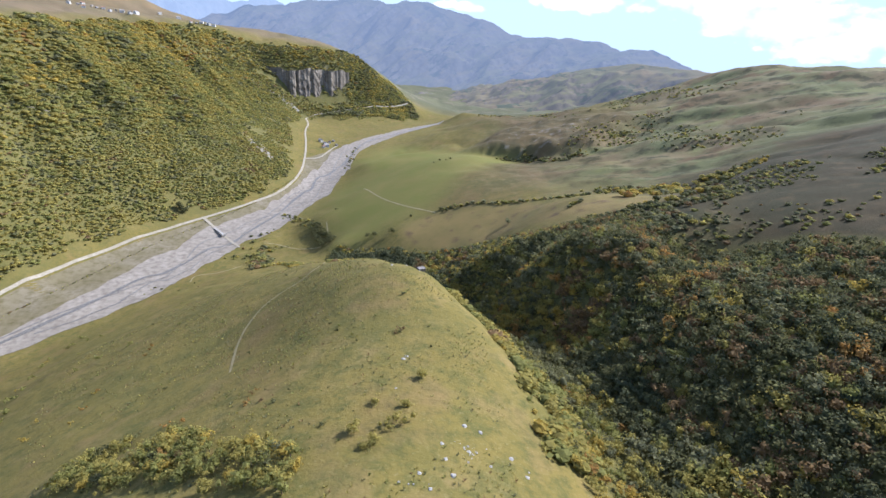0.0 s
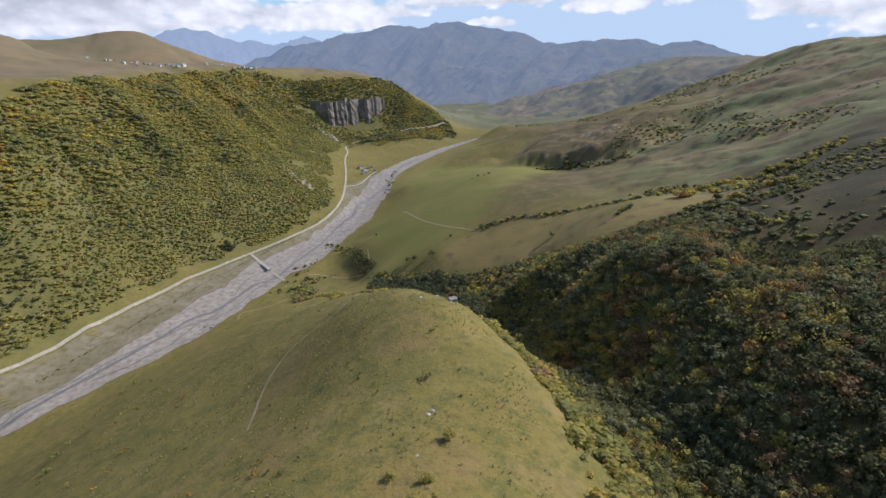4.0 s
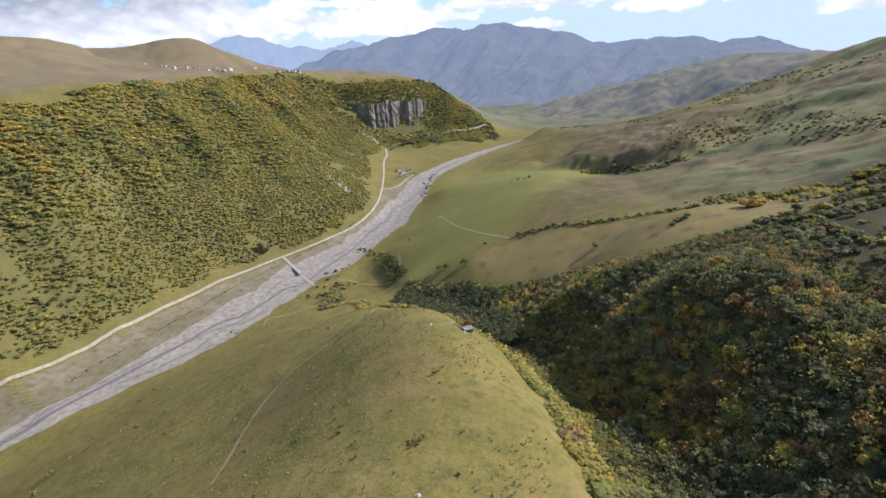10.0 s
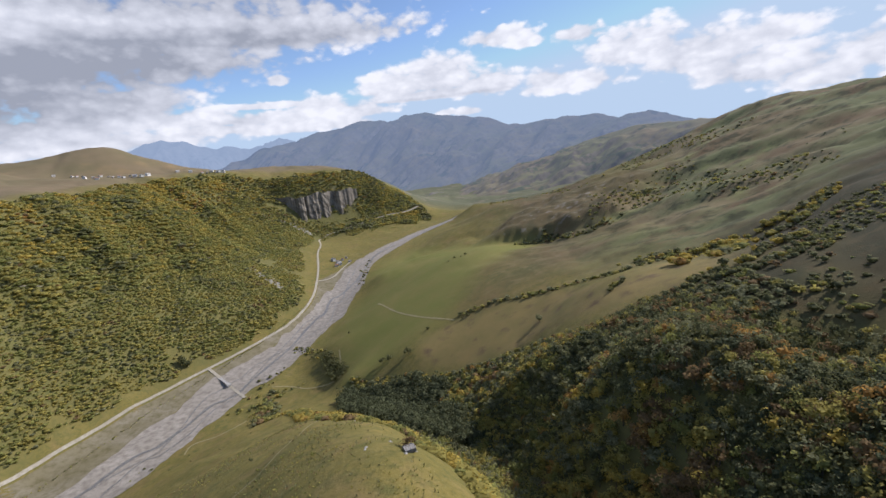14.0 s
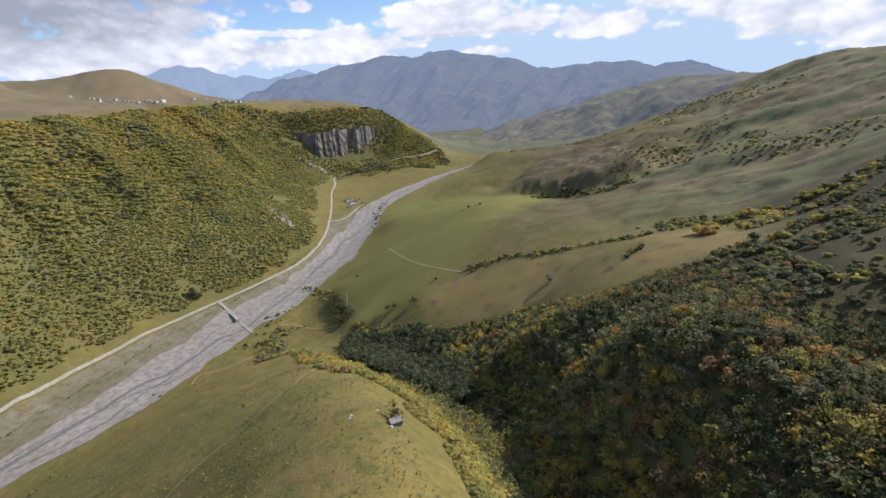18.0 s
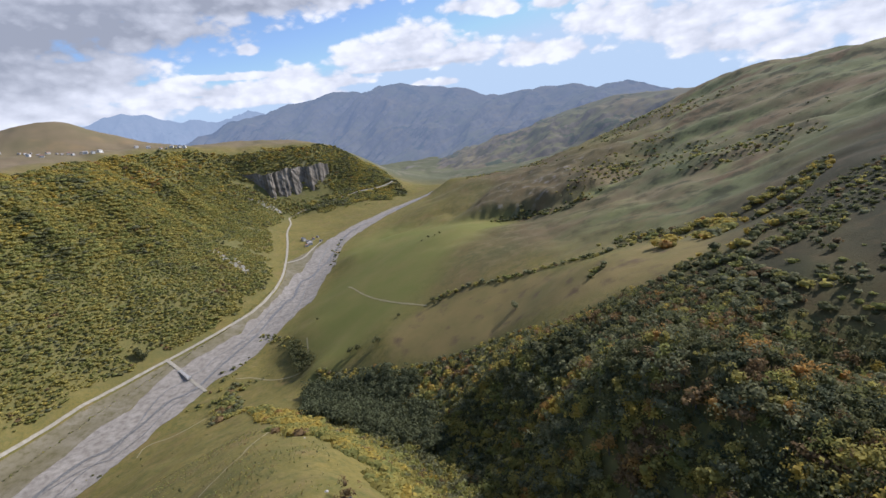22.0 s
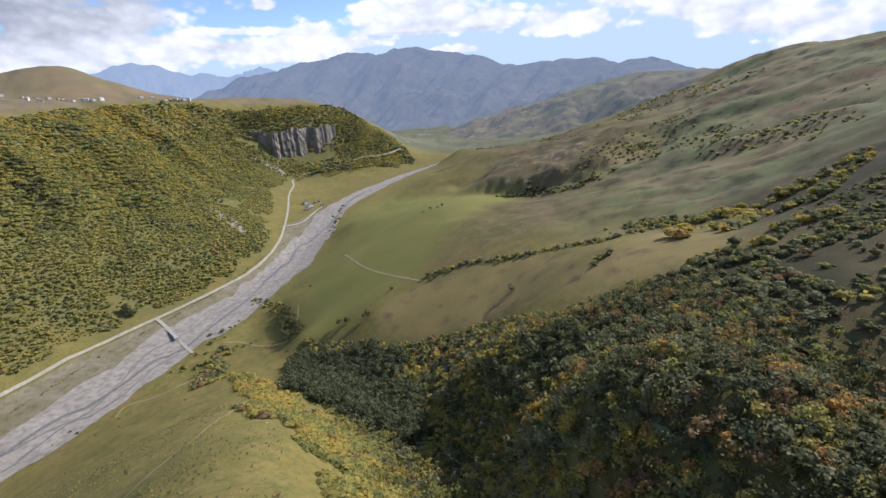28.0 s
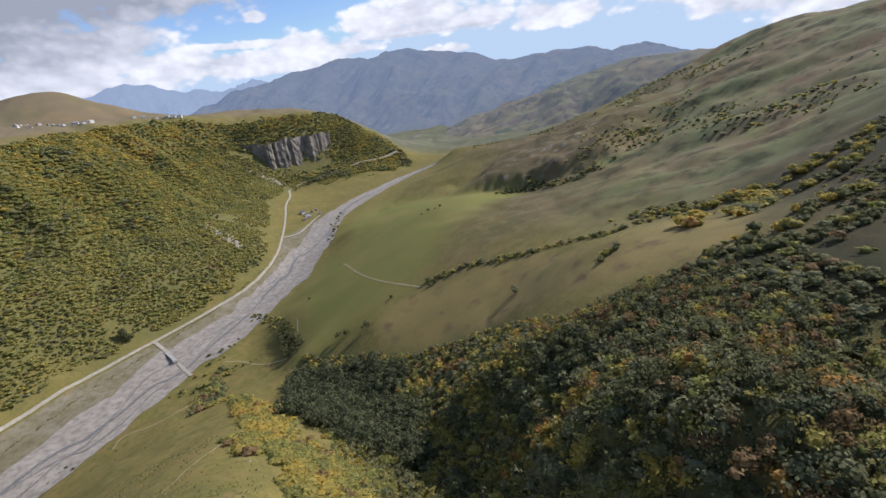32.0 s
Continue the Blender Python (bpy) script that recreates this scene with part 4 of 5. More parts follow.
CLIFF_LINE = [(-600, 1590), (-581, 1606), (-521, 1631), (-461, 1664), (-400, 1699), (-329, 1750)]
# left valley side: gold above, olive and green below
x, y, rng = scatter(WOOD_LEFT, 7.2, 5)
see = (y > 230) & (y < 2000)
x, y = x[see], y[see]
z = land(x, y)
up = np.clip((z - 20) / 260, 0, 1)
gap_noise = wave_noise(x, y, 70, 8, 3)
clear = line_distance(x + 5, y - 4, CLIFF_LINE) > 9
clear &= (line_distance(x, y, [p[:2] for p in ROAD_UP]) > 12) & (line_distance(x, y, [p[:2] for p in ROAD]) > 16)
clear &= line_distance(x, y, [p[:2] for p in LEFT_RIM[9:15]]) > 10
keep = clear & (gap_noise > -0.9 + 0.42 * (up < 0.38) + 0.5 * np.clip(0.2 - up, 0, 1) + 0.3 * np.clip((y - 900) / 200, 0, 1) * (up < 0.5)) & (rng.uniform(size=len(x)) < np.where(up < 0.06, 0.8, np.where((y > 880) & (up < 0.32), 0.72, 0.98)))
x, y, up = x[keep], y[keep], up[keep]
rib = wave_noise(y + 0.35 * x, x * 0.12, 70, 21, 3)
warm = up + 0.26 * wave_noise(x, y, 60, 9, 4) + 0.34 * rib + rng.normal(size=len(x)) * 0.05
HIGH = hues(x, y, rng, [(1, 0.6), (5, 0.4), (0, 1.9), (2, 3.8), (3, 3.8), (4, 0.4), (6, 0.2)], 34, 23)
MID = hues(x, y, rng, [(1, 0.6), (5, 0.6), (0, 3.6), (2, 4.6), (3, 0.7)], 34, 24)
LOW = hues(x, y, rng, [(1, 0.9), (5, 0.5), (0, 4.6), (2, 4.4), (3, 0.1)], 34, 25)
hue = np.where(warm > 0.74, HIGH, np.where(warm > 0.48, MID, LOW))
dark = (line_distance(x, y, CLIFF_LINE) < 130) & (rng.uniform(size=len(x)) < 0.6)
hue = np.where(dark, mixed(rng, (3, 3, 2, 0.3, 0.1, 1, 0.3), len(x)), hue)
size = rng.uniform(3.8, 9.0, len(x)) * (1 + 0.25 * wave_noise(x, y, 45, 10, 2)) * np.where(up < 0.4, 0.62, 0.9)
plant("valley_wood", "autumn wood of gold, olive and green trees on a steep valley side", x, y, size, hue, 1, shapes=FAR, smooth=True, broad=1.7)

x, y, rng = scatter(WOOD_LEFT, 4.4, 12)
z = land(x, y)
keep = (y > 230) & (y < 1650) & (z < 230) & (rng.uniform(size=len(x)) < np.where((y > 880) & (z < 100), 0.75, 1)) & (line_distance(x, y, [p[:2] for p in ROAD]) > 14) & (line_distance(x, y, CLIFF_LINE) > 14)
keep &= wave_noise(x, y, 55, 27, 4) > np.where(z < 120, -0.42, -0.9)
x, y, z = x[keep], y[keep], z[keep]
plant("slope_scrub", "low olive and green scrub between the trees of the valley side", x, y, rng.uniform(1.3, 3.2, len(x)), hues(x, y, rng, [(1, 0.6), (5, 0.7), (0, 5.0), (2, 5.0), (6, 0.3)], 30, 26), 13, "shrubs", SCRUB, True, 2.2)

# the wooded nose below the cliff's far end
NOSE = [(-420, 1890), (-330, 1950), (-250, 1990), (-184, 1960), (-85, 1790), (-150, 1700), (-240, 1665), (-400, 1590), (-430, 1640), (-330, 1720)]
x, y, rng = scatter(NOSE, 6.5, 28)
keep = (line_distance(x, y, [p[:2] for p in ROAD_UP]) > 8) & (line_distance(x, y, [p[:2] for p in ROAD]) > 10)
x, y = x[keep], y[keep]
plant("nose_wood", "dark green and olive wood on the plateau's nose above the river", x, y, rng.uniform(4, 8.5, len(x)), hues(x, y, rng, [(1, 2.4), (5, 1.2), (0, 2.6), (2, 2.6), (3, 0.8)], 45, 29), 28, shapes=FAR, smooth=True, broad=1.7)

# right side of the ravine
x, y, rng = scatter(WOOD_RIGHT, 4.0, 6)
see = (y > 40) & (x < 300)
x, y = x[see], y[see]
keep = wave_noise(x, y, 45, 14, 3) > -0.85
x, y = x[keep], y[keep]
hue = hues(x, y, rng, [(7, 1.6), (1, 3.0), (5, 2.6), (0, 1.8), (2, 2.2), (3, 0.8), (4, 0.6), (6, 0.9)], 34, 15)
inside = np.clip(2 * soft_poly(x, y, WOOD_RIGHT, 50) - 1, 0, 1)
size = rng.uniform(5.2, 9.4, len(x)) * (0.5 + 0.5 * inside)
# lighter leaves along the edge imitate rim light
rim = (inside < 0.95) & (y > 250)
hue = np.where(rim, mixed(rng, (1.6, 1.6, 2.4, 0.9, 0.3, 3.2, 0.5), len(x)), hue)
# lighter leaf kinds on the left part stand in for sunlight
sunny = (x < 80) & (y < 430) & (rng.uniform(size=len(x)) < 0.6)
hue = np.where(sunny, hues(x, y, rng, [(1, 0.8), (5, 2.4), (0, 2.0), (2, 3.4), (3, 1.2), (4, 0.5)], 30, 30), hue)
# darker leaf kinds on the right part stand in for cloud shade
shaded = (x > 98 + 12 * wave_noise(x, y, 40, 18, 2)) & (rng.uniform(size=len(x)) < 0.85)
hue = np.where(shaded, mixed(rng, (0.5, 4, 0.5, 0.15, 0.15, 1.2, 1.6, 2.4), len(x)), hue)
own = (y > 120) & (y < 290) & (x < 150)
own &= (np.cumsum(own) % 5 == 0) & (np.cumsum(own) < 850)
OWN_TREES = list(zip(x[own], y[own], hue[own]))[:170]
x, y, hue, size = x[~own], y[~own], hue[~own], size[~own]
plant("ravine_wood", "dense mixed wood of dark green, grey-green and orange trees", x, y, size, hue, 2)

# heath bushes where the wood thins out on the hillside
x, y, rng = scatter(HEATH_EDGE, 4.0, 61)
keep = (wave_noise(x, y, 60, 62, 4) + 0.12 * rng.normal(size=len(x))) > 0.12
x, y = x[keep], y[keep]
plant("heath_bushes", "dark and olive bushes scattered over brown heath above the wood", x, y, rng.uniform(1.6, 4.8, len(x)), mixed(rng, (1.2, 5, 0.8, 0.08, 0.05, 2, 0.8), len(x)), 61, "bushes", FAR, True, 1.4)

HEATH_SLOPE = [(150, 300), (215, 400), (262, 445), (400, 440), (430, 200), (205, 170)]
x, y, rng = scatter(HEATH_SLOPE, 5.0, 66)
keep = (wave_noise(x, y, 50, 67, 4) + 0.12 * rng.normal(size=len(x))) > 0.1
x, y = x[keep], y[keep]
plant("heath_scrub", "low dark scrub in drifts over brown heath", x, y, rng.uniform(0.7, 2.6, len(x)), mixed(rng, (1.6, 4, 1.2, 0.05, 0.05, 2, 1.0), len(x)), 66, "shrubs", SCRUB, True, 1.8)

# shrubs on the spur's steep side
SHRUB_BELT = [(-95, 385), (-60, 345), (-20, 300), (2, 262), (22, 214), (40, 160), (44, 110), (62, 110), (58, 190), (40, 250), (15, 310), (-20, 365), (-70, 415)]
x, y, rng = scatter(SHRUB_BELT, 2.5, 7)
keep = wave_noise(x, y, 22, 16, 3) > -0.12
x, y = x[keep], y[keep]
hue = hues(x, y, rng, [(0, 3.0), (2, 4.6), (3, 1.2), (6, 0.4)], 25, 17)
plant("spur_shrubs", "golden and olive shrubs on the spur's steep flank", x, y, rng.uniform(1.4, 4.8, len(x)), hue, 3, "shrubs", FAR, False, 1.6)


def row_of(name, label, lines, gap, width, lo, hi, table, seed, category="hedge"):
    xs, ys = [], []
    rng = np.random.default_rng(seed)
    for line in lines:
        p = resample(line, gap)
        p = p + rng.normal(size=p.shape) * width
        xs.append(p[:, 0]), ys.append(p[:, 1])
    xs, ys = np.concatenate(xs), np.concatenate(ys)
    hue = mixed(rng, table, len(xs))
    plant(name, label, xs, ys, rng.uniform(lo, hi, len(xs)) * rng.uniform(0.5, 1, len(xs)), hue, seed, category, FAR, True, 1.4)


row_of("meadow_hedge", "dark bushes and small trees along a meadow bank", [[(8, 643), (35, 640), (60, 633), (83, 615), (109, 607), (132, 591), (155, 567), (163, 529)], [(163, 529), (183, 533), (221, 539)], [(135, 465), (151, 472)]], 2.4, 3.0, 2.6, 6.0, (3, 3, 3, 0.6, 0.1, 1, 0.4), 31)
row_of("upper_hedge", "line of gold and green trees across the hillside", [[(209, 592), (231, 538), (266, 527), (281, 511), (307, 509), (335, 518), (370, 530)], [(219, 409), (232, 410), (246, 407), (260, 412)], [(262, 470), (271, 463), (281, 457), (307, 480), (325, 486), (350, 500)], [(175, 395), (190, 393), (208, 387)]], 1.8, 5.0, 3, 7.5, (2, 2.6, 3.5, 1.8, 0.2, 1.4, 0.3), 32)
row_of("cliff_foot_trees", "dark green trees along the foot of the rock cliff", [[(px + 15, py - 24) for px, py in CLIFF_LINE], [(px + 24, py - 38) for px, py in CLIFF_LINE[1:]]], 4.0, 5.0, 4.5, 8.5, (3, 3, 2.5, 0.5, 0.1, 1.2, 0.3), 36, "trees")
row_of("crag_bushes", "dark bushes at the foot of a rocky knob", [[(120, 985), (145, 975), (174, 965), (197, 944), (207, 885), (237, 865), (263, 880), (285, 880)], [(160, 985), (190, 960)], [(340, 960), (371, 1000), (402, 1021)]], 2.6, 7.0, 3.5, 8.0, (2, 4, 2, 0.2, 0, 2, 0.8), 34)
row_of("bank_bushes", "green bushes along the river bank", [[(-282, 823), (-233, 784), (-184, 712), (-157, 658)], [(-291, 667), (-259, 670), (-229, 683)], [(-300, 717), (-271, 750)], [(-363, 523), (-354, 539)], [(-227, 1241), (-223, 1180), (-223, 1130), (-219, 1069)], [(-304, 630), (-278, 634), (-253, 657), (-252, 686)], [(-292, 690), (-279, 712)], [(-283, 819), (-235, 769), (-184, 700), (-169, 667)]], 5.0, 4.0, 2.5, 5.5, (3, 3, 2, 0.3, 0, 1, 0.5), 33)

row_of("terrace_bushes", "thin line of low dark bushes along a ditch on the terrace", [[((a[0] + b[0]) / 2, (a[1] + b[1]) / 2) for a, b in zip(ROAD[1:7], RIVER_L[2:8])]], 2.2, 1.6, 0.8, 2.4, (3, 2, 3, 0.2, 0, 2, 1), 35)

# scattered bushes on the far hillside, tufts and thicket on the spur
HILLSIDE = [(150, 520), (330, 560), (420, 500), (700, 900), (800, 1300), (560, 1800), (150, 1800), (60, 1400), (40, 1100), (170, 900), (120, 700)]
x, y, rng = scatter(HILLSIDE, 10.0, 41)
keep = (wave_noise(x, y, 130, 42, 4) + 0.1 * rng.normal(size=len(x))) > 0.4
x, y = x[keep], y[keep]
plant("hillside_bushes", "dark bushes scattered in gullies of the hillside", x, y, rng.uniform(1.2, 4.2, len(x)), mixed(rng, (4, 2.5, 4, 0.1, 0, 2, 1), len(x)), 41, "bushes", SCRUB, True, 1.5)
SPUR_TOP = [(-60, 60), (30, 60), (28, 180), (-5, 245), (-45, 330), (-75, 365), (-130, 430), (-230, 400), (-270, 300), (-200, 180), (-110, 90)]
x, y, rng = scatter(SPUR_TOP, 2.0, 43)
keep = (wave_noise(x, y, 26, 44, 4) + 0.3 * rng.normal(size=len(x))) > 0.2
x, y = x[keep], y[keep]
plant("grass_tussocks", "coarse tussocks and dead stalks in the spur's grass", x, y, rng.uniform(0.25, 0.75, len(x)), mixed(rng, (3, 2.4, 2.6, 0, 0, 2.4, 1.6), len(x)), 43, "grass", TUFTS)
THICKET = [(-130, 112), (-114, 130), (-88, 125), (-59, 108), (-39, 100), (-29, 90), (-29, 81)]
x, y, rng = scatter(THICKET, 3.4, 45)
keep = wave_noise(x, y, 14, 46, 3) > -0.25
x, y = x[keep], y[keep]
plant("spur_thicket", "yellow-green thicket of shrubs in a hollow of the spur", x, y, rng.uniform(3.0, 6.0, len(x)), mixed(rng, (5, 0.3, 4, 0.6, 0.1, 0.5, 0.2), len(x)), 45, "shrubs")

GOLD_PATCH = [(-215, 590), (-183, 566), (-122, 508), (-91, 462), (-64, 405), (-66, 372), (-80, 380), (-108, 425), (-140, 475), (-195, 560)]
for poly, name, label, table, lo, hi, seed in (
    (GOLD_PATCH, "gold_thicket", "bright gold and olive thicket over the spur's lip", [(0, 1.6), (2, 3.0), (3, 5.0), (4, 0.3)], 1.6, 5.2, 47),
    (LIP, "lip_thicket", "olive and gold thicket on the steep side of the spur", [(5, 1.0), (0, 3.8), (2, 4.2), (3, 0.6), (6, 0.6)], 1.2, 4.6, 48),
    (BANK_THICKET, "bank_thicket", "dull green and rust thicket on the river bank", [(1, 2.0), (5, 1.6), (0, 2.6), (2, 2.0), (6, 1.4)], 3.0, 6.5, 49),
    (GOLD_CLUMP, "gold_wood", "gold and olive clump of trees in a hollow of the hillside", [(5, 0.8), (0, 1.4), (2, 3.0), (3, 3.0), (4, 0.6)], 4.0, 8.0, 50),
):
    x, y, rng = scatter(poly, 2.9 if lo < 3 else 5.0, seed)
    keep = (wave_noise(x, y, 18, seed + 1, 3) > -0.08) & (line_distance(x, y, LIP_SCAR) > 3.5)
    x, y = x[keep], y[keep]
    plant(name, label, x, y, rng.uniform(lo, hi, len(x)), hues(x, y, rng, table, 24, seed), seed, "shrubs", FAR, True, 1.7)


# ---- cliff on the plateau's nose, and rock bands in the wood ----
def cliff(name, label, line, low, high, seed, lean=14.0, fade_in=100.0):
    """A wall of rock columns that stands out of the slope along a line of the plan."""
    p = resample(line, 2.5)
    t = np.gradient(p, axis=0)
    t /= np.hypot(t[:, 0], t[:, 1])[:, None]
    nrm = np.stack([t[:, 1], -t[:, 0]], 1)
    rows = 26
    u = np.arange(len(p)) * 2.5
    if low is None:
        low = ground(p[:, 0], p[:, 1]) - 7
        high = low + 12
    else:
        low = np.minimum(low, ground(p[:, 0], p[:, 1]) - 14)
    tall = float(np.mean(high - low))
    k0 = tall / 70
    col = wave_noise(u, u * 0, 17, seed, 2) * 6.0 * k0 + wave_noise(u, u * 0 + 5, 60, seed + 1, 2) * 12 * k0
    cleft = np.clip(1 - np.abs(wave_noise(u, u * 0 + 3, 34, seed + 4, 2)) * 5, 0, 1) * 9 * k0
    top = high + 0.14 * tall * wave_noise(u, u * 0 + 9, 40, seed + 2, 4)
    verts = []
    for k in range(rows):
        f = k / (rows - 1)
        jag = 1.7 * k0 * wave_noise(u, u * 0 + 2, 6, seed + 6, 2) + 2.4 * k0 * wave_noise(u + 40 * f, u * 0 + 70 * f, 9, seed + 3, 3)
        off = col - cleft + jag - lean * f
        z = low + (top - low) * f
        fade = np.clip(np.minimum(u, u[-1] - u) / fade_in, 0, 1)
        q = p + nrm * (off * fade - 25 * k0 * (1 - fade))[:, None]
        verts.append(np.c_[q, z])
    verts.append(np.c_[p - nrm * 45 * k0, top - 4 * k0])
    g = np.array(verts)
    idx = np.arange(g.shape[0] * g.shape[1]).reshape(g.shape[0], g.shape[1])
    quads = np.stack([idx[:-1, :-1], idx[:-1, 1:], idx[1:, 1:], idx[1:, :-1]], -1).reshape(-1, 4)
    tagged(new(name, mesh_from(name, g.reshape(-1, 3), quads, [ROCK], smooth=False)), label, "cliff", kind="structure")


cliff("rock_cliff", "pale grey columnar rock cliff under the plateau's rim", CLIFF_LINE, 106, 213, 61)
for k, band in enumerate(([(-633, 513), (-629, 539), (-626, 571), (-621, 604)], [(-624, 687), (-616, 712), (-603, 732)], [(-555, 1024), (-512, 1041)])):
    cliff("rock_band", "low grey rock band among the trees of the slope", [(a + 2.0, b - 1.0) for a, b in band], None, None, 64 + k, 4.0, 10.0)


# ---- single trees and shrubs ----
def single_tree(name, seed, hue, leaves=420, leaf=0.045, lobes=11, spread=0.5, tall=0.95, trunk=0.16):
    """A tree of its own: trunk and crown under one empty, a metre high."""
    v, q, k = tree_shape(seed, leaves, leaf, lobes, BALL2, spread, tall, trunk)
    ob = new(name)
    t = new("trunk", mesh_from("trunk", v[:10], q[k == 0], [BARK]))
    c = new("crown", mesh_from("crown", v[10:], q[k == 1] - 10, [LEAVES[hue]], smooth=False))
    t.parent = c.parent = ob
    return ob


def stand(ob, x, y, height, turn=0.0, wide=1.0, sink=0.0):
    z = float(ground([x], [y])[0]) - sink
    ob.matrix_basis = Matrix.LocRotScale((x, y, z), Euler((0, 0, turn)), (height * wide, height * wide, height))
    return ob


def grove(name, spots, hue, lo, hi, label, category, group, seed, **shape):
    """Trees of one look at the given spots, each a thing of its own."""
    rng = np.random.default_rng(seed)
    base = [single_tree(name, seed * 10 + k, hue, **shape) for k in range(min(3, len(spots)))]
    for k, (px, py) in enumerate(spots):
        ob = base[k] if k < len(base) else copy_thing(base[k % len(base)], Matrix())
        stand(ob, px, py, rng.uniform(lo, hi), rng.uniform(0, 6.28), rng.uniform(0.85, 1.2))
        tagged(ob, label, category, group)


grove("meadow_tree", [(-85, 615), (-95, 619), (-58, 601)], 1, 8, 10, "dark green round tree alone on the open meadow", "tree", "trees on the meadow", 51)
grove("lone_tree", [(87, 531), (87, 524)], 5, 7, 8.5, "slender grey-green tree alone on the brown slope", "tree", "trees on the brown slope", 52, spread=0.3)
grove("meadow_bush", [(9, 631), (15, 631), (21, 637), (-37, 646), (-176, 778), (-1, 925), (12, 913), (-12, 913), (20, 919)], 1, 3.5, 6, "dark green bush at the edge of the meadow", "bush", "bushes round the meadow", 53, trunk=0.05)
grove("dark_poplar", [(-429, 745), (-425, 747), (-434, 748)], 1, 13, 16, "tall dark green tree beside the valley road", "tree", "tall trees by the road", 54, spread=0.22)
x, y, rng = scatter(GROVE, 9.5, 81)
grove("ravine_tree", [(float(px), float(py)) for px, py in zip(x, y)], 7, 13, 19, "dark blue-green full-crowned tree at the ravine's mouth", "tree", "trees at the ravine's mouth", 55, spread=0.55, trunk=0.06)
x, y, rng = scatter(BANK_GROVE, 7.0, 82)
grove("bank_tree", [(float(px), float(py)) for px, py in zip(x, y)], 1, 6, 10, "dark green bushy tree on the river bank", "tree", "trees on the river bank", 61, spread=0.6, trunk=0.05)
grove("gold_shrub", [(-211, 578), (-179, 541), (-146, 501), (-106, 444), (-87, 422), (-120, 447), (-86, 401), (-69, 389), (-80, 426), (-67, 417), (-53, 418), (-39, 407), (-35, 331), (-26, 320), (-44, 348), (-168, 512)], 3, 2.8, 4.5, "bright golden shrub on the spur's lip", "shrub", "golden shrubs on the spur", 56, trunk=0.05, spread=0.6)
grove("olive_shrub", [(-27, 401), (-17, 387), (-23, 362), (-8, 372), (-11, 348), (-19, 334), (-45, 384), (-33, 368), (-256, 620), (-266, 613), (-15, 97), (-12, 99), (-7, 109), (-5, 117), (-19, 104), (-9, 105), (-15, 118), (-1, 135), (-50, 104), (-42, 100), (-35, 98), (-57, 104), (-47, 89), (-40, 86), (-33, 89), (-95, 119), (-84, 118), (-92, 107), (-75, 98), (-65, 99), (-92, 99), (-106, 107), (-55, 88)], 2, 2.6, 5.0, "olive green shrub in the dry grass of the spur", "shrub", "shrubs on the spur", 57, trunk=0.04, spread=0.65)
grove("small_bush", [(-32, 169), (-12, 167), (-75, 228), (-127, 247), (-175, 280), (-12, 203), (1, 173), (-49, 252), (-24, 183), (-89, 215), (-40, 180), (-57, 180), (-300, 333), (-261, 317), (-195, 225), (-50, 259), (-90, 286), (-59, 458), (-55, 460), (-348, 521), (-46, 264), (-261, 428), (-74, 280)], 0, 0.9, 2.0, "small dark bush dotted on the grassy spur", "bush", "small bushes on the spur", 58, trunk=0.03, spread=0.6, leaves=160, leaf=0.07, lobes=6)
grove("rust_bush", [(-64, 139), (-57, 131), (-13, 166), (-11, 169), (-13, 168)], 6, 1.5, 2.4, "rust brown bush in dry grass on the spur", "bush", "rust bushes on the spur", 59, trunk=0.03, spread=0.65, leaves=160, leaf=0.07, lobes=6)

grove("bank_shrub", [(-275, 243), (-279, 259), (-341, 339), (-350, 357), (-233, 253), (-226, 265), (-347, 382), (-336, 388), (-321, 387), (-205, 269), (-247, 215), (-263, 237), (-312, 300), (-236, 201), (-354, 402), (-350, 378)], 0, 2.6, 4.6, "green shrub on the river bank below the spur", "shrub", "shrubs on the river bank", 62, trunk=0.04, spread=0.65, leaves=200, leaf=0.065, lobes=7)
grove("yellow_bush", [(-346, 349), (-195, 182), (-163, 166), (-183, 163), (-173, 195), (-299, 272)], 3, 1.6, 3.0, "yellow autumn bush on the spur's lower flank", "bush", "yellow bushes on the spur", 63, trunk=0.03, spread=0.6, leaves=160, leaf=0.07, lobes=6)
grove("russet_bush", [(-166, 178), (-172, 241), (-173, 197), (-63, 141), (-63, 132), (-88, 133), (-94, 132), (-169, 232), (-173, 246)], 4, 1.2, 2.4, "russet bush in dry grass on the spur's flank", "bush", "russet bushes on the spur", 64, trunk=0.03, spread=0.65, leaves=160, leaf=0.07, lobes=6)
grove("flank_bush", [(-252, 357), (-162, 267), (-155, 289), (-178, 338), (-316, 517), (-308, 540), (-227, 529), (-110, 316), (-73, 227), (-54, 269), (-57, 178), (-85, 187), (-100, 201), (-122, 176), (-58, 154), (-48, 134), (-52, 128), (-40, 176), (-11, 167), (-20, 145), (-30, 109), (-223, 323), (-285, 400), (-292, 520), (-253, 512), (-13, 201), (2, 157), (-29, 163), (-45, 184)], 1, 0.9, 2.0, "dark low bush with its shadow on the grassy spur", "bush", "low bushes on the spur", 65, trunk=0.03, spread=0.7, leaves=140, leaf=0.075, lobes=6)

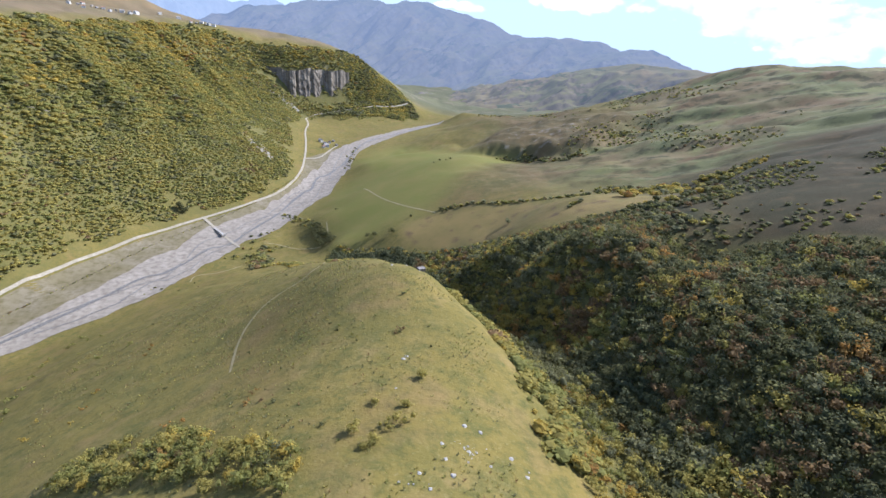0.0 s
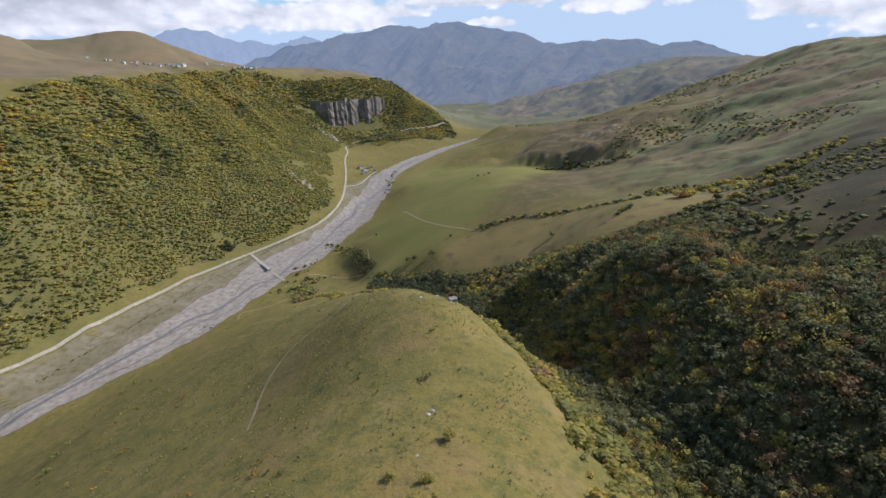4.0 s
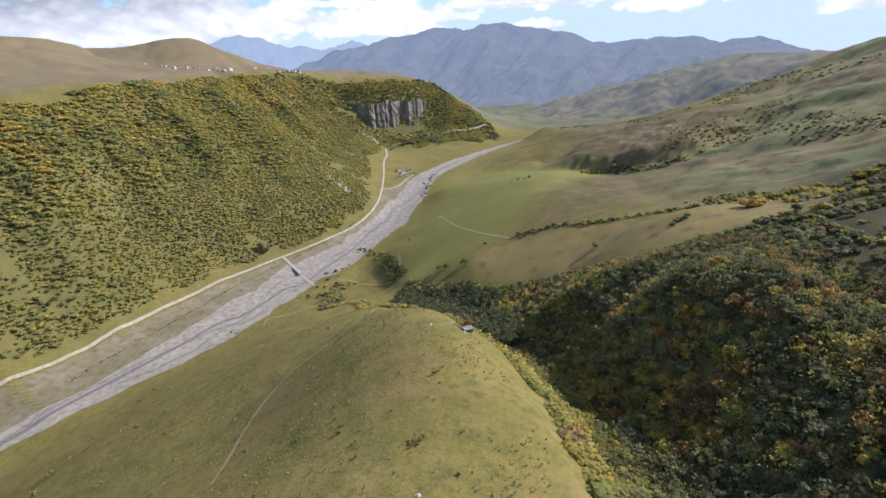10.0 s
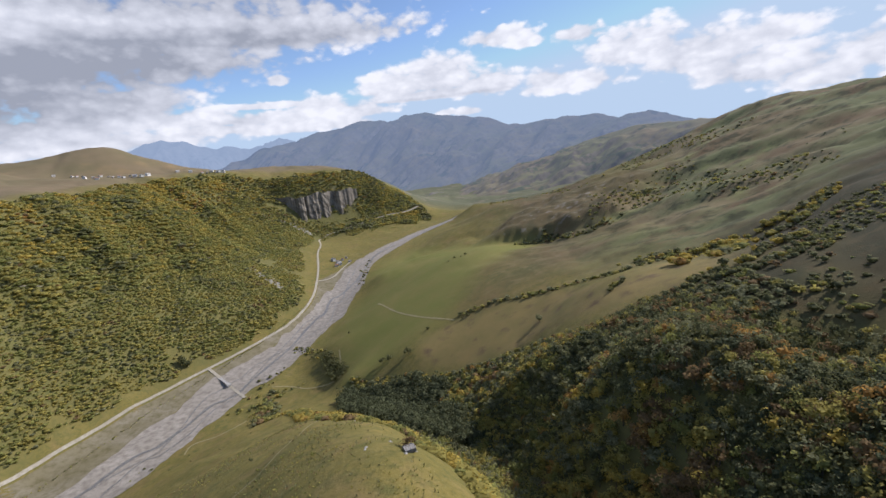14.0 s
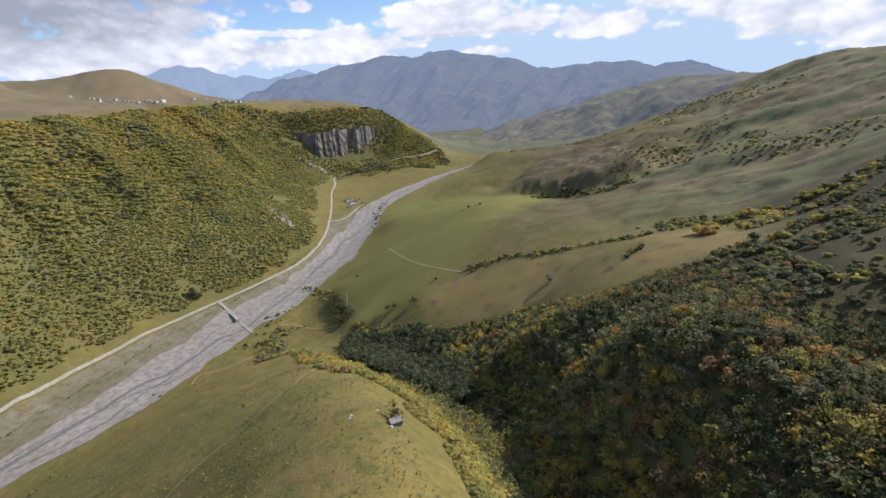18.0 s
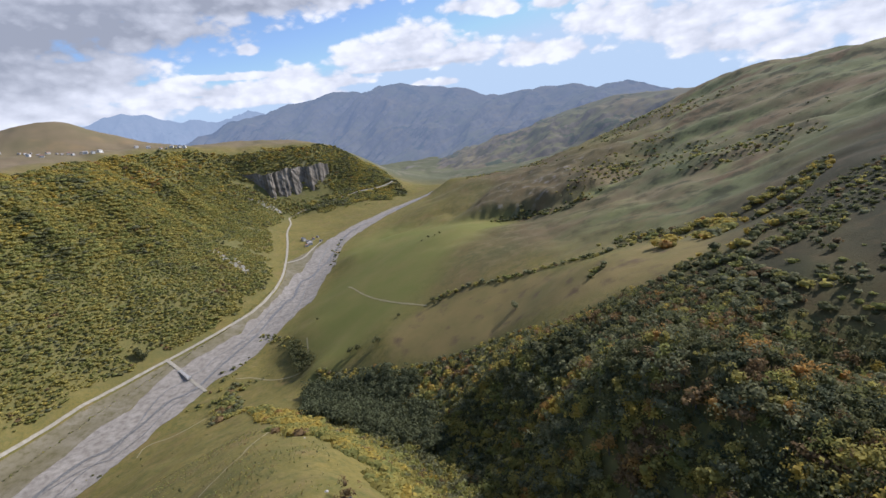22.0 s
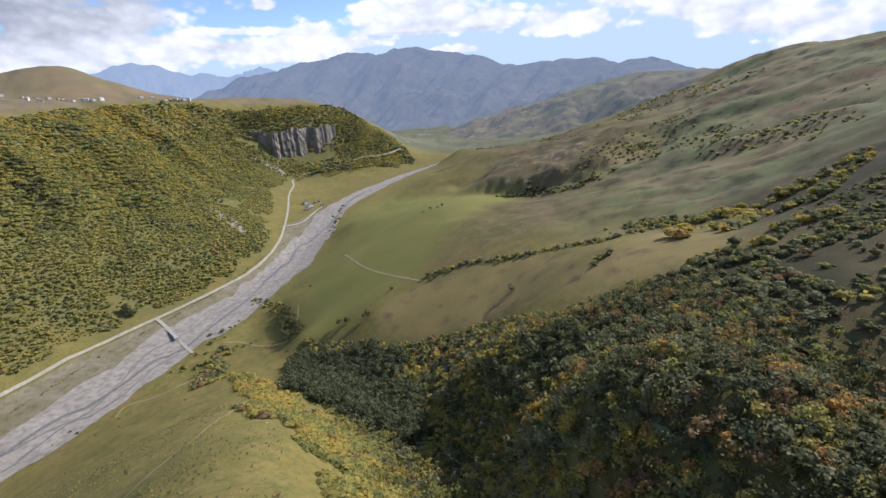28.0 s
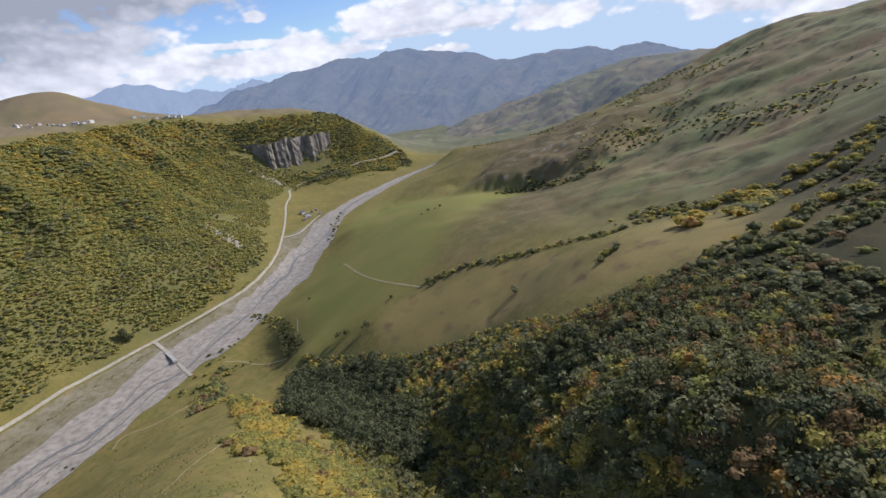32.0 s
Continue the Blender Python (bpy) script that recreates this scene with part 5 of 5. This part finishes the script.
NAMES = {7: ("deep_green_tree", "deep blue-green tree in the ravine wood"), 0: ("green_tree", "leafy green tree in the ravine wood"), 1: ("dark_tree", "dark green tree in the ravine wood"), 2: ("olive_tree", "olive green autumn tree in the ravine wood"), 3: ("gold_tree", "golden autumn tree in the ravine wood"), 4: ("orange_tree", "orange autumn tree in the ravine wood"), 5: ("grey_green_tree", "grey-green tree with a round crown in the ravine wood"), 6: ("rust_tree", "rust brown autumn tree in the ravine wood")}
# these keep the painted light and dark sides of the wood
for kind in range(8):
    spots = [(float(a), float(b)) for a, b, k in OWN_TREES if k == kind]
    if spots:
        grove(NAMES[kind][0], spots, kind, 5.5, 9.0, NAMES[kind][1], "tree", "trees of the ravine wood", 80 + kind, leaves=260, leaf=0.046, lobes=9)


# ---- hut on the spur ----
def box(bm, x, y, z, sx, sy, sz, turn=0.0, tilt=0.0):
    m = pose(x, y, z, tilt, 0, turn) @ Matrix.Diagonal((sx, sy, sz, 1))
    return bmesh.ops.create_cube(bm, size=1, matrix=m)["verts"]


def worn(bm, amount, seed):
    rng = random.Random(seed)
    for v in bm.verts:
        v.co += Vector((rng.uniform(-1, 1), rng.uniform(-1, 1), rng.uniform(-1, 1))) * amount


STONE = material("hut_stone", (0.30, 0.27, 0.23), vary=(0.17, 0.15, 0.13), scale=1.6, bump=0.1, bump_scale=2.5)
BOARD = material("weathered_board", (0.31, 0.285, 0.25), vary=(0.19, 0.17, 0.15), scale=1.2, island=0.2)
PLASTER = material("village_plaster", (0.72, 0.70, 0.66), vary=(0.58, 0.55, 0.5), scale=0.3)
TIN = material("tin_roof", (0.42, 0.40, 0.39), rough=0.5, vary=(0.33, 0.27, 0.23), scale=0.3)
TILE = material("rust_roof", (0.30, 0.16, 0.11), rough=0.7, vary=(0.38, 0.24, 0.17), scale=0.3)
DARK = material("dark_opening", (0.03, 0.03, 0.032), rough=0.4)
CONCRETE = material("bridge_concrete", (0.44, 0.42, 0.39), vary=(0.33, 0.31, 0.28), scale=0.5)


def hut(x, y, turn):
    ob = new("stone_hut")
    for px, py, sx, sy, h in ((0, -1.9, 5.0, 0.5, 1.9), (0, 1.9, 5.0, 0.5, 2.3), (-2.3, 0, 0.5, 3.4, 2.1), (2.3, -0.9, 0.5, 1.5, 1.7), (2.3, 1.35, 0.5, 0.7, 2.0)):
        bm = bmesh.new()
        n = max(2, int(max(sx, sy) / 0.6))
        for k in range(n):
            for r in range(5):
                f = (k + 0.5 + 0.25 * (r % 2)) / n - 0.5
                box(bm, px + (f * sx if sx > sy else 0), py + (f * sy if sy > sx else 0), h * (r + 0.5) / 5 - 0.1, (sx / n if sx > sy else sx) * 0.98, (sy / n if sy > sx else sy) * 0.98, h / 5 * 0.97)
        worn(bm, 0.05, int(px * 10 + py * 3) + 40)
        part("wall", bm, STONE, ob)
    for k in range(9):
        bm = bmesh.new()
        box(bm, -2.4 + k * 0.58, -0.75 - 0.1 * (k % 3), 2.35 + 0.04 * (k % 2), 0.52, 3.0 + 0.3 * (k % 2), 0.06, tilt=9)
        worn(bm, 0.03, k)
        part("roof_board", bm, BOARD, ob)
    for k in range(3):
        bm = bmesh.new()
        box(bm, -2.0 + k * 2.0, 0, 2.2, 0.16, 4.4, 0.16)
        part("beam", bm, BARK, ob)
    ob.matrix_basis = Matrix.LocRotScale((x, y, float(ground([x], [y])[0]) + 0.1), Euler((0, 0, turn)), (0.8, 0.8, 0.8))
    tagged(ob, "small ruined stone hut with a pale collapsed board roof", "hut")


hut(*(-6, 240), 0.5)
grove("hut_tree", [(-7, 244)], 6, 6.5, 7.0, "brown-leaved spreading tree growing behind the stone hut", "tree", "", 60, spread=0.75, trunk=0.1)
ROCKS = [(-55, 340), (-15, 250), (-23, 244), (-23, 242), (-4, 242), (-7, 149), (-7, 237), (16, 442), (13, 439), (14, 112), (15, 101), (8, 96), (4, 84), (10, 90), (32, 97), (7, 102), (-9, 127), (-8, 147), (19, 111), (1, 89), (21, 97), (28, 103)]


def boulder(seed):
    bm = bmesh.new()
    bmesh.ops.create_icosphere(bm, subdivisions=2, radius=0.5)
    for v in bm.verts:
        v.co *= 1 + 0.45 * noise.noise(v.co * 2.3 + Vector((seed * 7, 0, 0)))
        v.co.z *= 0.6
    me = bpy.data.meshes.new("boulder")
    bm.to_mesh(me)
    bm.free()
    me.materials.append(PALE)
    return new("boulder", me)


PALE = material("pale_boulder", (0.46, 0.44, 0.40), vary=(0.3, 0.28, 0.25), scale=1.5, bump=0.08, bump_scale=3)
rock_base = [boulder(k) for k in range(3)]
for k, (px, py) in enumerate(ROCKS):
    ob = rock_base[k] if k < 3 else copy_thing(rock_base[k % 3], Matrix())
    tagged(stand(ob, px, py, 0.9 + 0.5 * ((k * 7) % 4) / 3, k * 1.3, 1.2, 0.05), "pale grey boulder lying in the grass", "boulder", "boulders on the spur")

STONE_PATCH = [(-5, 83), (3, 99), (10, 115), (21, 114), (34, 103), (44, 96)]
x, y, rng = scatter(STONE_PATCH, 1.5, 71)
keep = wave_noise(x, y, 9, 72, 3) > 0.3
x, y = x[keep], y[keep]
zs = ground(x, y)
V, Q = [], []
for k in range(len(x)):
    V.append(BALL2[0] * rng.uniform(0.12, 0.45) * rng.uniform(0.6, 1.2, (len(BALL2[0]), 1)) * (1, 1, 0.6) + (x[k], y[k], zs[k]))
    Q.append(BALL2[1] + k * len(BALL2[0]))
tagged(new("loose_stones", mesh_from("loose_stones", np.concatenate(V), np.concatenate(Q), [PALE], smooth=False)), "loose pale stones strewn over the spur's crest", "stones", kind="stuff")


# ---- houses ----
def house(seed, w, d, h, roof_mat, wall_mat):
    ob = new("village_house")
    bm = bmesh.new()
    box(bm, 0, 0, h / 2 - 0.5, w, d, h + 1)
    part("wall", bm, wall_mat, ob)
    bm = bmesh.new()
    rise, eave = d * 0.32, 0.5
    pts = [(sx * (w / 2 + eave), sy * (d / 2 + eave), h - 0.15) for sx in (-1, 1) for sy in (-1, 1)] + [(sx * (w / 2 + eave), 0, h + rise) for sx in (-1, 1)]
    low = [bm.verts.new(p) for p in pts]
    high = [bm.verts.new((p[0], p[1], p[2] + 0.2)) for p in pts]
    for a in ((0, 2, 5, 4), (1, 4, 5, 3)):
        bm.faces.new([high[k] for k in a])
        bm.faces.new([low[k] for k in reversed(a)])
    for a, b in ((0, 2), (2, 5), (5, 3), (3, 1), (1, 4), (4, 0)):
        bm.faces.new((low[a], low[b], high[b], high[a]))
    bmesh.ops.recalc_face_normals(bm, faces=bm.faces[:])
    part("roof", bm, roof_mat, ob)
    for sx in (-1, 1):
        bm = bmesh.new()
        vs = [bm.verts.new(p) for p in ((sx * w / 2, -d / 2, h), (sx * w / 2, d / 2, h), (sx * w / 2, 0, h + rise - 0.2))]
        bm.faces.new(vs)
        bmesh.ops.solidify(bm, geom=bm.faces[:], thickness=0.2)
        part("gable", bm, wall_mat, ob)
    n = max(2, int(w / 3))
    for k in range(n):
        for sy in (-1, 1):
            if k == n // 2 and sy < 0:
                continue
            bm = bmesh.new()
            box(bm, (k + 0.5) * w / n - w / 2, sy * (d / 2 + 0.02), h * 0.55, 1.0, 0.12, 1.2)
            pane = part("window", bm, DARK, ob)
            bm = bmesh.new()
            box(bm, (k + 0.5) * w / n - w / 2, sy * (d / 2 + 0.1), h * 0.55 - 0.66, 1.2, 0.22, 0.1)
            part("window_sill", bm, CONCRETE, pane)
    bm = bmesh.new()
    box(bm, (n // 2 + 0.5) * w / n - w / 2, -d / 2 - 0.03, 1.0, 1.1, 0.12, 2.0)
    part("door", bm, BARK, ob)
    bm = bmesh.new()
    box(bm, w * 0.25, d * 0.12, h + rise, 0.7, 0.7, 1.6)
    part("chimney", bm, STONE, ob)
    return ob


HOMES = [house(0, 12, 8, 5, TIN, PLASTER), house(1, 9, 7, 4, TILE, PLASTER), house(2, 14, 9, 6, TIN, PLASTER), house(3, 7, 5, 3, TIN, BOARD)]


def place_homes(spots, group, label, seed, scale=1.0):
    rng = random.Random(seed)
    for k, (px, py) in enumerate(spots):
        b = HOMES[rng.randrange(4)]
        ob = copy_thing(b, Matrix.LocRotScale((px, py, float(ground([px], [py])[0]) + 0.3), Euler((0, 0, rng.uniform(0, 3.1))), (scale,) * 3))
        tagged(ob, label, "house", group)


place_homes([(-1402, 1790), (-1391, 1799), (-1382, 1814), (-963, 1304), (-956, 1325), (-909, 1278), (-1012, 1456), (-993, 1448), (-981, 1457), (-912, 1380), (-934, 1438), (-887, 1391), (-1450, 1765), (-856, 1375), (-854, 1399)], "houses of the plateau village", "white plastered village house with a metal roof on the plateau", 3, 0.9)
place_homes([(-831, 1644), (-815, 1645), (-800, 1647), (-785, 1641), (-778, 1651), (-870, 1643), (-1131, 2004), (-743, 2980), (-574, 3019)], "houses near the plateau's rim", "white plastered house with a metal roof near the plateau's rim", 4, 0.9)
place_homes([(-327, 1271), (-310, 1251), (-305, 1277), (-307, 1221), (-299, 1298)], "buildings of the riverside camp", "small low building with a metal roof beside the river", 5, 0.9)
for k, b in enumerate(HOMES):
    px, py = ((-303, 1235), (-1038, 1459), (-768, 1663), (-281, 1259))[k]
    b.matrix_basis = pose(px, py, float(ground([px], [py])[0]) + 0.3, 0, 0, 25 + 40 * k)
    tagged(b, "plain plastered house with a pitched metal roof", "house", "houses of the valley")


# ---- bridge ----
def bridge(a, b):
    (ax, ay), (bx, by) = a, b
    za, zb = float(ground([ax], [ay])[0]) + 1.4, float(ground([bx], [by])[0]) + 1.4
    n = math.hypot(bx - ax, by - ay)
    ob = new("river_bridge")
    bm = bmesh.new()
    box(bm, 0, 0, 0, n, 4.2, 0.5)
    part("deck", bm, CONCRETE, ob)
    for s in (-1, 1):
        bm = bmesh.new()
        box(bm, 0, s * 2.0, 1.2, n, 0.12, 0.14)
        part("rail", bm, TIN, ob)
        for k in range(9):
            bm = bmesh.new()
            box(bm, n * (k / 8 - 0.5) * 0.98, s * 2.0, 0.7, 0.15, 0.15, 1.0)
            part("post", bm, TIN, ob)
    for k in range(3):
        bm = bmesh.new()
        box(bm, n * (k - 1) * 0.28, 0, -1.7, 1.2, 3.4, 3.2)
        part("pier", bm, CONCRETE, ob)
    for s in (-1, 1):
        bm = bmesh.new()
        box(bm, s * (n / 2 + 1.0), 0, -1.2, 4.0, 6.0, 3.2)
        part("abutment", bm, CONCRETE, ob)
    ob.matrix_basis = pose((ax + bx) / 2, (ay + by) / 2, max(za, zb), 0, 0, math.degrees(math.atan2(by - ay, bx - ax)))
    tagged(ob, "low concrete bridge with thin rails over the gravel river", "bridge")


bridge((-370, 733), (-347, 711))
track("bridge_track", [(-401, 756), (-389, 749), (-373, 737)], 5.0, 1.1, DUST, "pale dirt ramp from the road to the bridge")
track("bank_track", [(-346, 712), (-319, 686), (-305, 673)], 4.0, 1.1, DUST, "pale dirt track leaving the bridge")
